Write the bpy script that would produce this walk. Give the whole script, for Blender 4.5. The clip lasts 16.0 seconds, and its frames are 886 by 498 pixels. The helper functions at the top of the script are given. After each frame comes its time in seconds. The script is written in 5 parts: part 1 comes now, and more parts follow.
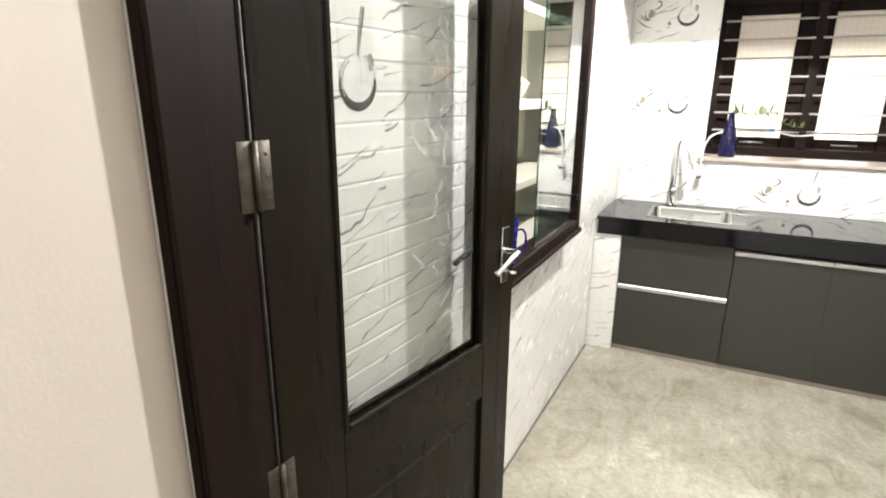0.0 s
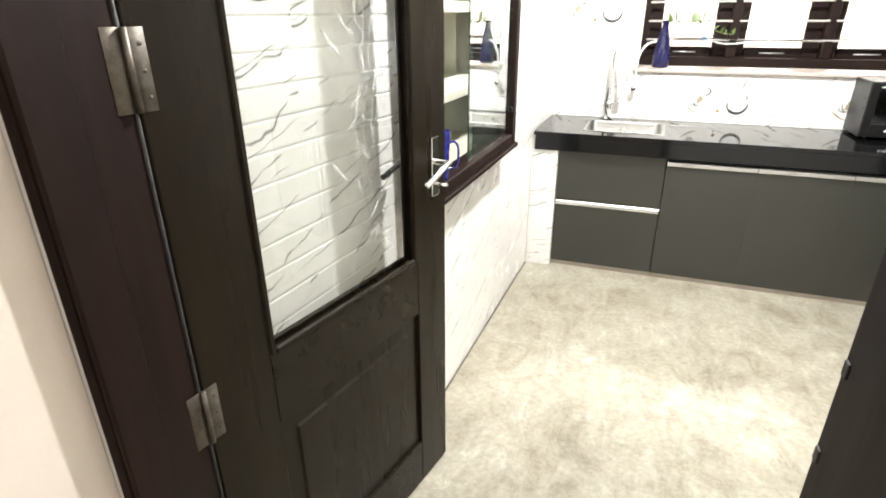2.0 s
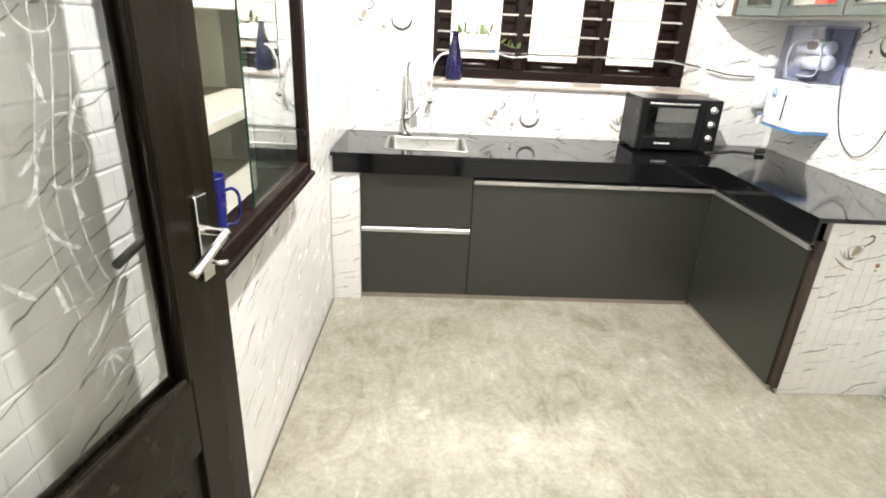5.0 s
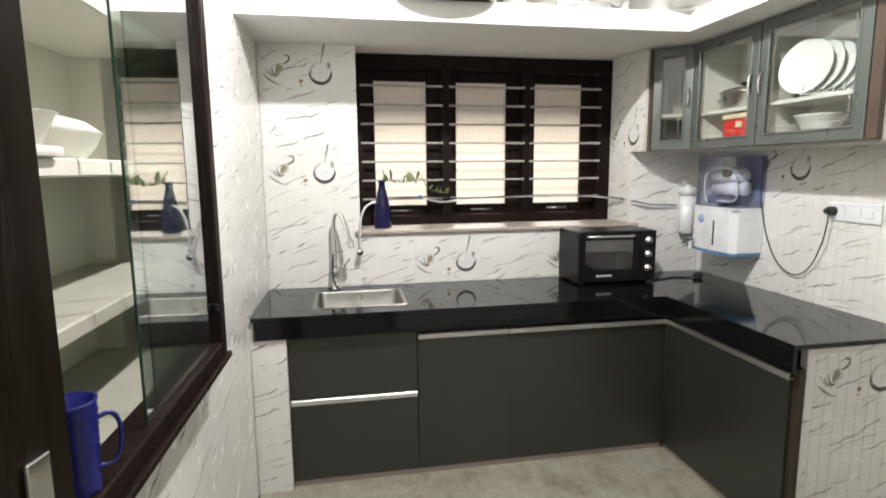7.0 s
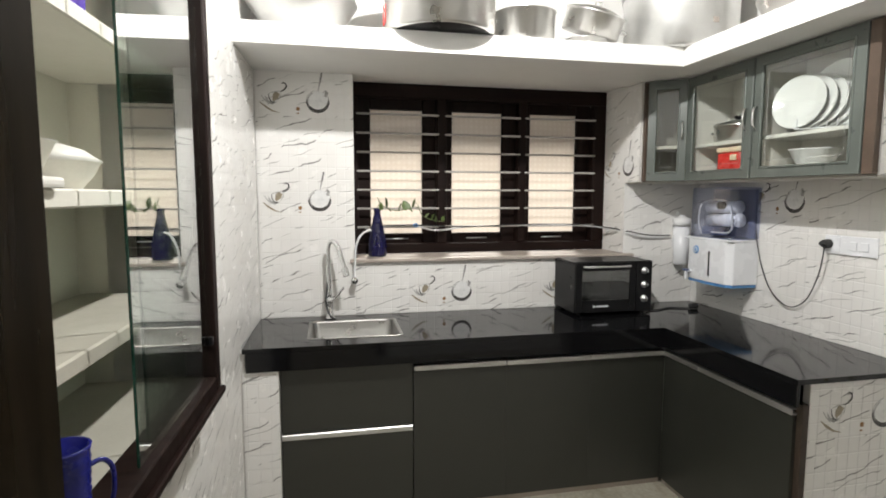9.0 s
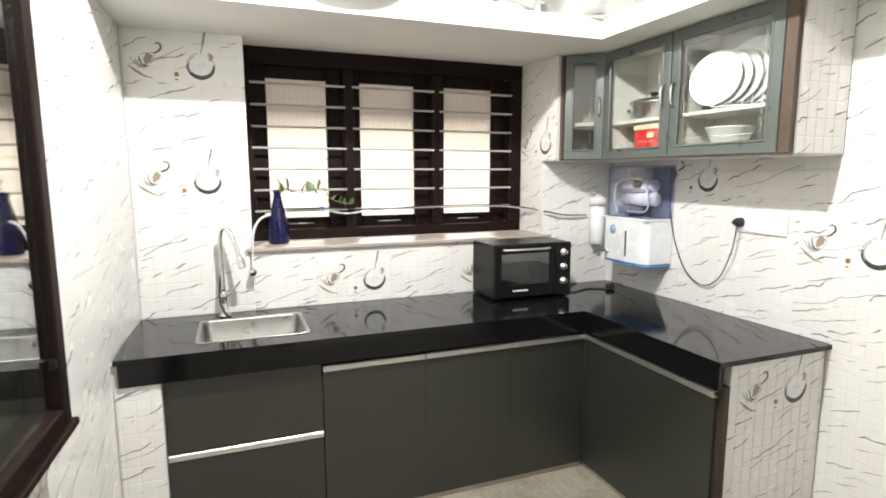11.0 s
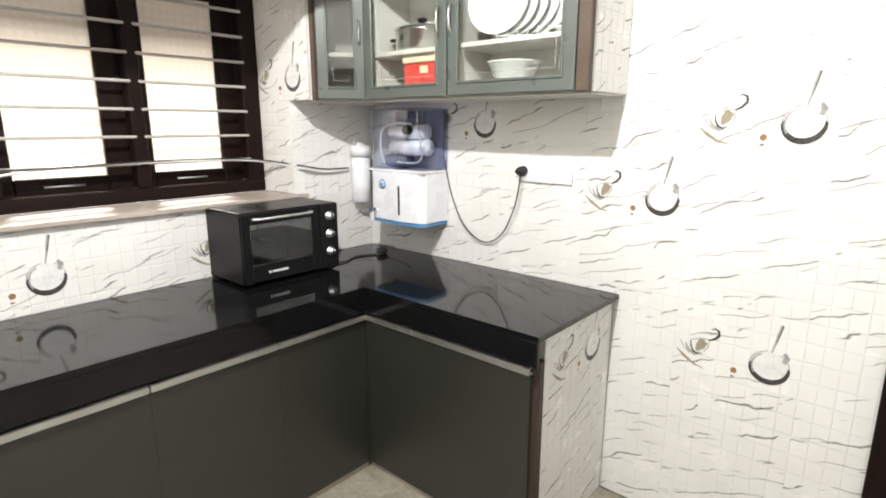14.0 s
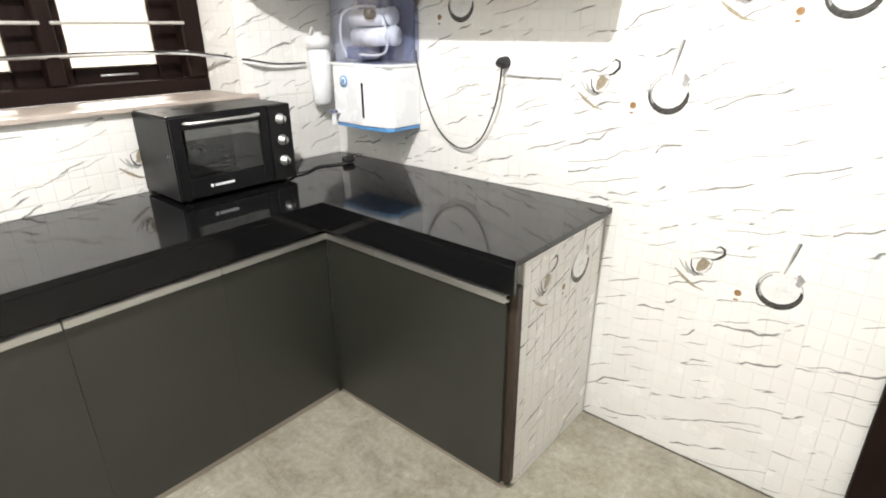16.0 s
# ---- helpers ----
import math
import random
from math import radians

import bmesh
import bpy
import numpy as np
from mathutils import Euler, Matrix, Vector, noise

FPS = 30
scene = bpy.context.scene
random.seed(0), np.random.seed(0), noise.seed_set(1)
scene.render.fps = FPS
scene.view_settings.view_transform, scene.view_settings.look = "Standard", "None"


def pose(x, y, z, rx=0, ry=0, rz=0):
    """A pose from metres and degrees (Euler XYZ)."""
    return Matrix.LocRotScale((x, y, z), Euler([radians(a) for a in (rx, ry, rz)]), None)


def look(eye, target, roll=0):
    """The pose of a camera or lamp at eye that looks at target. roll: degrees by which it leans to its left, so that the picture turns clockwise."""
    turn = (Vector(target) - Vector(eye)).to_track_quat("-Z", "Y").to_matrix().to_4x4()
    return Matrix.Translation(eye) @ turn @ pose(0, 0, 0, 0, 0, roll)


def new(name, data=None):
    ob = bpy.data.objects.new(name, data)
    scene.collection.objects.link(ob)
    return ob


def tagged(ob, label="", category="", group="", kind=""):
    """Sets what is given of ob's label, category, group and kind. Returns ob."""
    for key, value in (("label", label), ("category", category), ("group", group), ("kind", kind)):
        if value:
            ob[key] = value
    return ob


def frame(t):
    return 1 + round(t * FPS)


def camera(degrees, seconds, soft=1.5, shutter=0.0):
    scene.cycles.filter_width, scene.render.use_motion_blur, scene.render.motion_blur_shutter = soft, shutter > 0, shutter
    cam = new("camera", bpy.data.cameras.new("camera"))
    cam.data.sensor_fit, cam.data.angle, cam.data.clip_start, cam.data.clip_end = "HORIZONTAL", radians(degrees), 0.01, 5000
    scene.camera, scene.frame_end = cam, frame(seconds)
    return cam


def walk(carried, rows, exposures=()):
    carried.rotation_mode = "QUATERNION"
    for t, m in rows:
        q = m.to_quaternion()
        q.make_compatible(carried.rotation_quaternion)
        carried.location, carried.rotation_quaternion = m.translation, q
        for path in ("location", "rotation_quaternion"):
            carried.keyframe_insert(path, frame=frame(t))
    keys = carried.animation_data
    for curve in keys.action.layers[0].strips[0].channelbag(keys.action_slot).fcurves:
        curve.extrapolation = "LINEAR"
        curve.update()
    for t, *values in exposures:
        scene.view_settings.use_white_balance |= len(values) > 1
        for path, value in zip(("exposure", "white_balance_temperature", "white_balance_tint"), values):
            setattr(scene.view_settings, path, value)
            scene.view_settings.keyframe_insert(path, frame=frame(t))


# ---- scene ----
cam = camera(78.2, 16.0, soft=1.8, shutter=0.4)
PATH = [
    (0, (0.11, 0.478, 1.57), (-0.739, 2.203, 1.017), 0.4),
    (0.5, (0.102, 0.496, 1.549), (-0.678, 2.215, 0.889), 0.6),
    (1, (0.098, 0.514, 1.524), (-0.644, 2.208, 0.764), 0.6),
    (1.5, (0.108, 0.532, 1.52), (-0.556, 2.246, 0.731), 0.6),
    (2, (0.129, 0.539, 1.506), (-0.503, 2.263, 0.712), -0.3),
    (2.5, (0.142, 0.546, 1.509), (-0.426, 2.292, 0.717), -0.3),
    (3, (0.153, 0.563, 1.505), (-0.376, 2.31, 0.689), -0.7),
    (3.5, (0.126, 0.64, 1.508), (-0.265, 2.395, 0.632), 0.7),
    (4, (0.049, 0.759, 1.508), (-0.074, 2.557, 0.64), 1.2),
    (6.5, (-0.031, 1.223, 1.505), (0.197, 3.161, 1.065), 1.4),
    (7, (-0.056, 1.288, 1.516), (0.303, 3.235, 1.228), -0.5),
    (7.5, (-0.08, 1.307, 1.531), (0.306, 3.264, 1.389), 0.4),
    (8, (-0.09, 1.301, 1.541), (0.273, 3.266, 1.473), 0.0),
    (8.5, (-0.102, 1.319, 1.521), (0.267, 3.281, 1.401), 0.1),
    (9, (-0.097, 1.329, 1.532), (0.31, 3.277, 1.337), 0.1),
    (11.5, (0.022, 1.633, 1.541), (0.811, 3.449, 1.256), -0.4),
    (12, (0.128, 1.709, 1.541), (1.008, 3.48, 1.245), -0.5),
    (12.5, (0.166, 1.813, 1.498), (1.21, 3.487, 1.171), 0.5),
    (13, (0.183, 1.968, 1.505), (1.445, 3.474, 1.13), 0.0),
    (13.5, (0.172, 2.093, 1.509), (1.551, 3.484, 1.105), -0.5),
    (14, (0.185, 2.143, 1.503), (1.653, 3.427, 1.06), 0.1),
    (14.5, (0.192, 2.174, 1.482), (1.672, 3.402, 0.931), 0.7),
    (15, (0.26, 2.198, 1.467), (1.712, 3.404, 0.805), 0.6),
    (15.5, (0.354, 2.234, 1.461), (1.806, 3.428, 0.777), -0.2),
    (16, (0.449, 2.252, 1.438), (1.854, 3.456, 0.679), -0.3),
]
walk(cam, [(t, look(eye, target, roll)) for t, eye, target, roll in PATH],
     [(0, 0.72), (0.6, 1.06), (2, 1.17), (4, 0.9), (6.3, 0.74), (7, -0.2), (8, -0.4), (9, -0.48), (11.5, 0.34), (12.5, 0.2), (14, 0.28), (15, 0.56), (16, 0.52)])

# ---- world, lamps, exposure ----
W_SOUTH, W_NORTH = -0.575, -0.475      # the west wall leans a little in plan
NORTH, EAST, SOUTH = 4.40, 2.175, 1.17
CEIL, LOFT = 2.95, 2.185
world = bpy.data.worlds.new("sky")
scene.world = world
world.use_nodes = True
wn = world.node_tree.nodes
sky = wn.new("ShaderNodeTexSky")
sky.sky_type, sky.sun_disc = "NISHITA", False
sky.sun_elevation, sky.sun_rotation = radians(38), radians(20)
wn["Background"].inputs["Strength"].default_value = 0.13
world.node_tree.links.new(sky.outputs[0], wn["Background"].inputs["Color"])
sun = new("sun", bpy.data.lights.new("sun", "SUN"))
sun.data.energy, sun.data.angle, sun.data.color = 5.0, radians(10), (1, 0.95, 0.88)
sun.matrix_world = look((4, 14, 9), (1, 4.7, 1))


def lamp(name, place, power, size, colour):
    ob = new(name, bpy.data.lights.new(name, "AREA"))
    ob.data.shape, ob.data.size, ob.data.energy, ob.data.color = "DISK", size, power, colour
    ob.matrix_world = pose(*place)
    return ob


bulb = new("kitchen_lamp_light", bpy.data.lights.new("kitchen_lamp_light", "SPOT"))
bulb.data.energy, bulb.data.shadow_soft_size, bulb.data.color = 226, 0.035, (1, 0.99, 0.968)
bulb.data.spot_size, bulb.data.spot_blend = radians(180), 0.03
bulb.matrix_world = pose(0.38, 2.83, 2.79)
lamp("passage_lamp_light", (0.72, -0.45, 2.60), 16, 0.3, (1, 0.935, 0.86))


# ---- materials ----
class Nodes:
    """A short hand for building node trees."""

    def __init__(self, name):
        self.mat = bpy.data.materials.new(name)
        self.mat.use_nodes = True
        self.tree = self.mat.node_tree
        self.bsdf = self.tree.nodes["Principled BSDF"]

    def add(self, kind, inputs=None, **settings):
        n = self.tree.nodes.new("ShaderNode" + kind)
        for k, v in settings.items():
            setattr(n, k, v)
        for k, v in (inputs or {}).items():
            if isinstance(v, bpy.types.NodeSocket):
                self.tree.links.new(v, n.inputs[k])
            else:
                n.inputs[k].default_value = v
        return n

    def set(self, **values):
        for k, v in values.items():
            k = k.replace("_", " ")
            if isinstance(v, bpy.types.NodeSocket):
                self.tree.links.new(v, self.bsdf.inputs[k])
            else:
                self.bsdf.inputs[k].default_value = v

    def coords(self, which="Object", scale=(1, 1, 1), turn=(0, 0, 0), offset=None):
        tc = self.add("TexCoord")
        vec = tc.outputs[which]
        if offset:
            info = self.add("ObjectInfo")
            mul = self.add("VectorMath", {0: info.outputs["Random"], 1: offset}, operation="MULTIPLY")
            vec = self.add("VectorMath", {0: vec, 1: mul.outputs[0]}, operation="ADD").outputs[0]
        return self.add("Mapping", {"Vector": vec, "Scale": scale, "Rotation": turn}).outputs[0]

    def noise(self, vec, scale, detail=4, rough=0.55, warp=0.0):
        return self.add("TexNoise", {"Vector": vec, "Scale": scale, "Detail": detail, "Roughness": rough, "Distortion": warp}).outputs["Fac"]

    def ramp(self, fac, *stops):
        r = self.add("ValToRGB", {"Fac": fac})
        e = r.color_ramp.elements
        while len(e) < len(stops):
            e.new(0.5)
        for el, (p, c) in zip(e, stops):
            el.position = p
            el.color = (c, c, c, 1) if isinstance(c, (int, float)) else (*c, 1)
        return r.outputs["Color"]

    def mix(self, fac, a, b, how="MIX"):
        n = self.add("Mix", data_type="RGBA", blend_type=how)
        for i, v in ((0, fac), (6, a), (7, b)):
            if isinstance(v, bpy.types.NodeSocket):
                self.tree.links.new(v, n.inputs[i])
            else:
                n.inputs[i].default_value = v if i == 0 else (*v, 1)
        return n.outputs[2]

    def math(self, op, a, b=0.0):
        return self.add("Math", {0: a, 1: b}, operation=op).outputs[0]

    def bump(self, height, strength=0.2, distance=0.002):
        self.set(Normal=self.add("Bump", {"Height": height, "Strength": strength, "Distance": distance}).outputs[0])


def worn(name, low, high, rough, metal=0.0, scale=8.0, grain=120.0, bump=0.12, stretch=(1, 1, 1), coat=0.0):
    """A surface whose colour wanders between two tones, with fine grain and uneven gloss."""
    n = Nodes(name)
    v = n.coords(scale=stretch)
    big, fine = n.noise(v, scale, 5), n.noise(v, grain, 3)
    tone = n.math("ADD", n.math("MULTIPLY", big, 0.7), n.math("MULTIPLY", fine, 0.3))
    n.set(Base_Color=n.ramp(tone, (0.3, low), (0.72, high)), Metallic=metal,
          Roughness=n.ramp(n.noise(v, scale * 2.3), (0.3, max(0.02, rough - 0.07)), (0.75, min(1, rough + 0.09))))
    if coat:
        n.set(Coat_Weight=coat, Coat_Roughness=0.12)
    n.bump(fine, bump)
    return n.mat


def satin_black():
    n = Nodes("black_enamel")
    v = n.coords()
    n.set(Base_Color=n.ramp(n.noise(v, 60, 3), (0.3, (0.0045, 0.0045, 0.005)), (0.7, (0.008, 0.008, 0.0085))), Roughness=n.ramp(n.noise(v, 9), (0.3, 0.26), (0.7, 0.36)), Specular_IOR_Level=0.18)
    return n.mat


def tile_material():
    """Glazed white ceramic with thin slanting grey marble veins."""
    n = Nodes("veined_tile")
    v = n.coords(offset=(7.1, 3.3, 0))
    soft = n.noise(v, 3.0, 3)
    body = n.ramp(soft, (0.3, (0.735, 0.72, 0.69)), (0.7, (0.79, 0.78, 0.755)))
    col = body
    for turn, period, width, dark, push in ((-0.36, 0.100, 0.017, 0.12, 4.0), (-0.29, 0.080, 0.012, 0.22, 3.2)):
        slant = n.coords(offset=(5.7, 9.1, 0), turn=(0, 0, turn))
        field = n.add("TexWave", {"Vector": slant, "Scale": 0.314 / period, "Distortion": push, "Detail": 3.0, "Detail Scale": 1.5 * period / 0.314 * 2.6, "Detail Roughness": 0.62},
                      wave_type="BANDS", bands_direction="Y", wave_profile="SAW").outputs["Fac"]
        swell = n.math("ADD", 0.35, n.noise(slant, 22, 2))
        line = n.ramp(n.math("DIVIDE", n.math("ABSOLUTE", n.math("SUBTRACT", field, 0.5)), swell), (0.0, 0.95), (width, 0.8), (width * 2.6, 0.0))
        patch = n.ramp(n.noise(n.coords(offset=(5.7, 9.1, 0), turn=(0, 0, turn), scale=(0.24, 1.8, 1)), 9.0, 2), (0.495, 0.0), (0.555, 1.0))
        col = n.mix(n.math("MULTIPLY", line, patch), col, (dark, dark * 0.96, dark * 0.9))
    n.set(Base_Color=col, Roughness=n.ramp(n.noise(v, 9), (0.3, 0.16), (0.7, 0.3)))
    n.bump(n.noise(v, 60, 2), 0.05)
    return n.mat


def floor_material():
    n = Nodes("marbled_floor")
    v = n.coords()
    tc = n.add("TexCoord").outputs["Object"]
    swirl = n.add("Mapping", {"Vector": tc, "Location": (-0.75, -1.05, 0), "Scale": (1.0, 0.8, 1)}).outputs[0]
    arcs = n.add("TexWave", {"Vector": swirl, "Scale": 0.314 / 0.9, "Distortion": 9.0, "Detail": 6.0, "Detail Scale": 1.1, "Detail Roughness": 0.66}, wave_type="RINGS", rings_direction="Z", wave_profile="SIN").outputs["Fac"]
    streak = n.noise(n.coords(scale=(2.6, 1.0, 1), turn=(0, 0, 0.5)), 3.4, 10, 0.68, 1.6)
    flow = n.math("ADD", n.math("ADD", n.math("MULTIPLY", arcs, 0.03), n.math("MULTIPLY", n.noise(v, 2.6, 11, 0.72, 1.3), 0.53)), n.math("MULTIPLY", streak, 0.46))
    col = n.ramp(flow, (0.39, (0.205, 0.184, 0.138)), (0.46, (0.262, 0.240, 0.188)), (0.52, (0.298, 0.277, 0.222)), (0.575, (0.325, 0.304, 0.248)), (0.63, (0.41, 0.388, 0.328)))
    blot = n.ramp(n.noise(v, 6, 8, 0.7, 1.2), (0.36, 0.86), (0.52, 1.0))
    speck = n.ramp(n.noise(v, 46, 6, 0.72), (0.3, 0.82), (0.66, 1.2))
    col = n.mix(1.0, n.mix(1.0, col, blot, "MULTIPLY"), speck, "MULTIPLY")
    n.set(Base_Color=col, Roughness=n.ramp(n.noise(v, 4), (0.3, 0.40), (0.7, 0.58)), Specular_IOR_Level=0.35)
    n.bump(n.noise(v, 40, 4), 0.06)
    return n.mat


def laminate_material():
    """Dark grey laminate with an even satin sheen."""
    n = Nodes("grey_laminate")
    v = n.coords()
    tone = n.math("ADD", n.math("MULTIPLY", n.noise(v, 3, 5), 0.7), n.math("MULTIPLY", n.noise(v, 260, 3), 0.3))
    n.set(Base_Color=n.ramp(tone, (0.3, (0.0172, 0.0178, 0.0136)), (0.72, (0.0222, 0.0229, 0.0178))),
          Roughness=n.ramp(n.noise(v, 5), (0.3, 0.36), (0.7, 0.44)), Specular_IOR_Level=0.85)
    return n.mat


def granite_material():
    n = Nodes("black_granite")
    v = n.coords()
    fleck = n.noise(v, 420, 2)
    n.set(Base_Color=n.ramp(fleck, (0.45, (0.003, 0.003, 0.0035)), (0.72, (0.012, 0.012, 0.013))), Roughness=n.ramp(n.noise(v, 6), (0.3, 0.05), (0.75, 0.11)), Specular_IOR_Level=0.4)
    return n.mat


def wood_material(name, low, high, rough, axis):
    n = Nodes(name)
    stretch = [1.0, 1.0, 1.0]
    stretch[axis] = 0.07
    v = n.coords(scale=stretch)
    grain = n.noise(v, 38, 6, 0.6, 0.6)
    n.set(Base_Color=n.ramp(grain, (0.3, low), (0.7, high)), Roughness=n.ramp(n.noise(v, 12), (0.3, rough - 0.08), (0.75, rough + 0.1)))
    n.set(Specular_IOR_Level=0.15)
    n.bump(grain, 0.12)
    return n.mat


def glass_material(name, tint, rough=0.0, clear=0.9, graze=0.5, bend=4.0):
    """Thin sheet glass: mostly see-through, with a mirror-like share that grows at grazing angles."""
    n = Nodes(name)
    out = n.tree.nodes["Material Output"]
    see = n.add("BsdfTransparent", {"Color": (*tint, 1)})
    gloss = n.add("BsdfGlossy", {"Color": (1, 1, 1, 1), "Roughness": rough})
    face = n.add("LayerWeight", {"Blend": 0.5}).outputs["Facing"]
    share = n.math("MINIMUM", n.math("ADD", n.math("MULTIPLY", n.math("POWER", face, bend), graze), 0.02 + (1 - clear) * 0.3), 1.0)
    mixed = n.add("MixShader", {0: share, 1: see.outputs[0], 2: gloss.outputs[0]})
    n.tree.links.new(mixed.outputs[0], out.inputs["Surface"])
    return n.mat


def etch_material():
    """A faint acid-etched film: half see-through, half white scatter."""
    n = Nodes("etched_frost")
    fog = n.add("BsdfDiffuse", {"Color": (0.8, 0.82, 0.82, 1)})
    mixed = n.add("MixShader", {0: n.ramp(n.noise(n.coords(), 60), (0.3, 0.20), (0.7, 0.40)), 1: n.add("BsdfTransparent").outputs[0], 2: fog.outputs[0]})
    n.tree.links.new(mixed.outputs[0], n.tree.nodes["Material Output"].inputs["Surface"])
    return n.mat


def blind_glass_material():
    """Figured window glass with a square relief, lit from the yard behind."""
    n = Nodes("figured_glass")
    v = n.coords(scale=(1, 1, 1))
    vor = n.add("TexVoronoi", {"Vector": v, "Scale": 30.0, "Randomness": 0.1}).outputs["Distance"]
    thick = n.mix(n.ramp(vor, (0.15, 0.0), (0.55, 1.0)), (0.96, 0.92, 0.85), (0.80, 0.73, 0.645))
    band = n.ramp(n.noise(n.coords(scale=(0.3, 1, 3.0)), 3.0, 2), (0.35, 0.9), (0.65, 1.0))
    sheet = n.add("BsdfTranslucent", {"Color": n.mix(1.0, thick, band, "MULTIPLY")})
    gloss = n.add("BsdfGlossy", {"Color": (1, 1, 1, 1), "Roughness": 0.35})
    white = n.add("BsdfDiffuse", {"Color": (0.62, 0.58, 0.52, 1)})
    bump = n.add("Bump", {"Height": vor, "Strength": 0.7, "Distance": 0.004})
    for s in (sheet, gloss, white):
        n.tree.links.new(bump.outputs[0], s.inputs["Normal"])
    a = n.add("MixShader", {0: 0.35, 1: sheet.outputs[0], 2: white.outputs[0]})
    b = n.add("MixShader", {0: 0.08, 1: a.outputs[0], 2: gloss.outputs[0]})
    n.tree.links.new(b.outputs[0], n.tree.nodes["Material Output"].inputs["Surface"])
    return n.mat


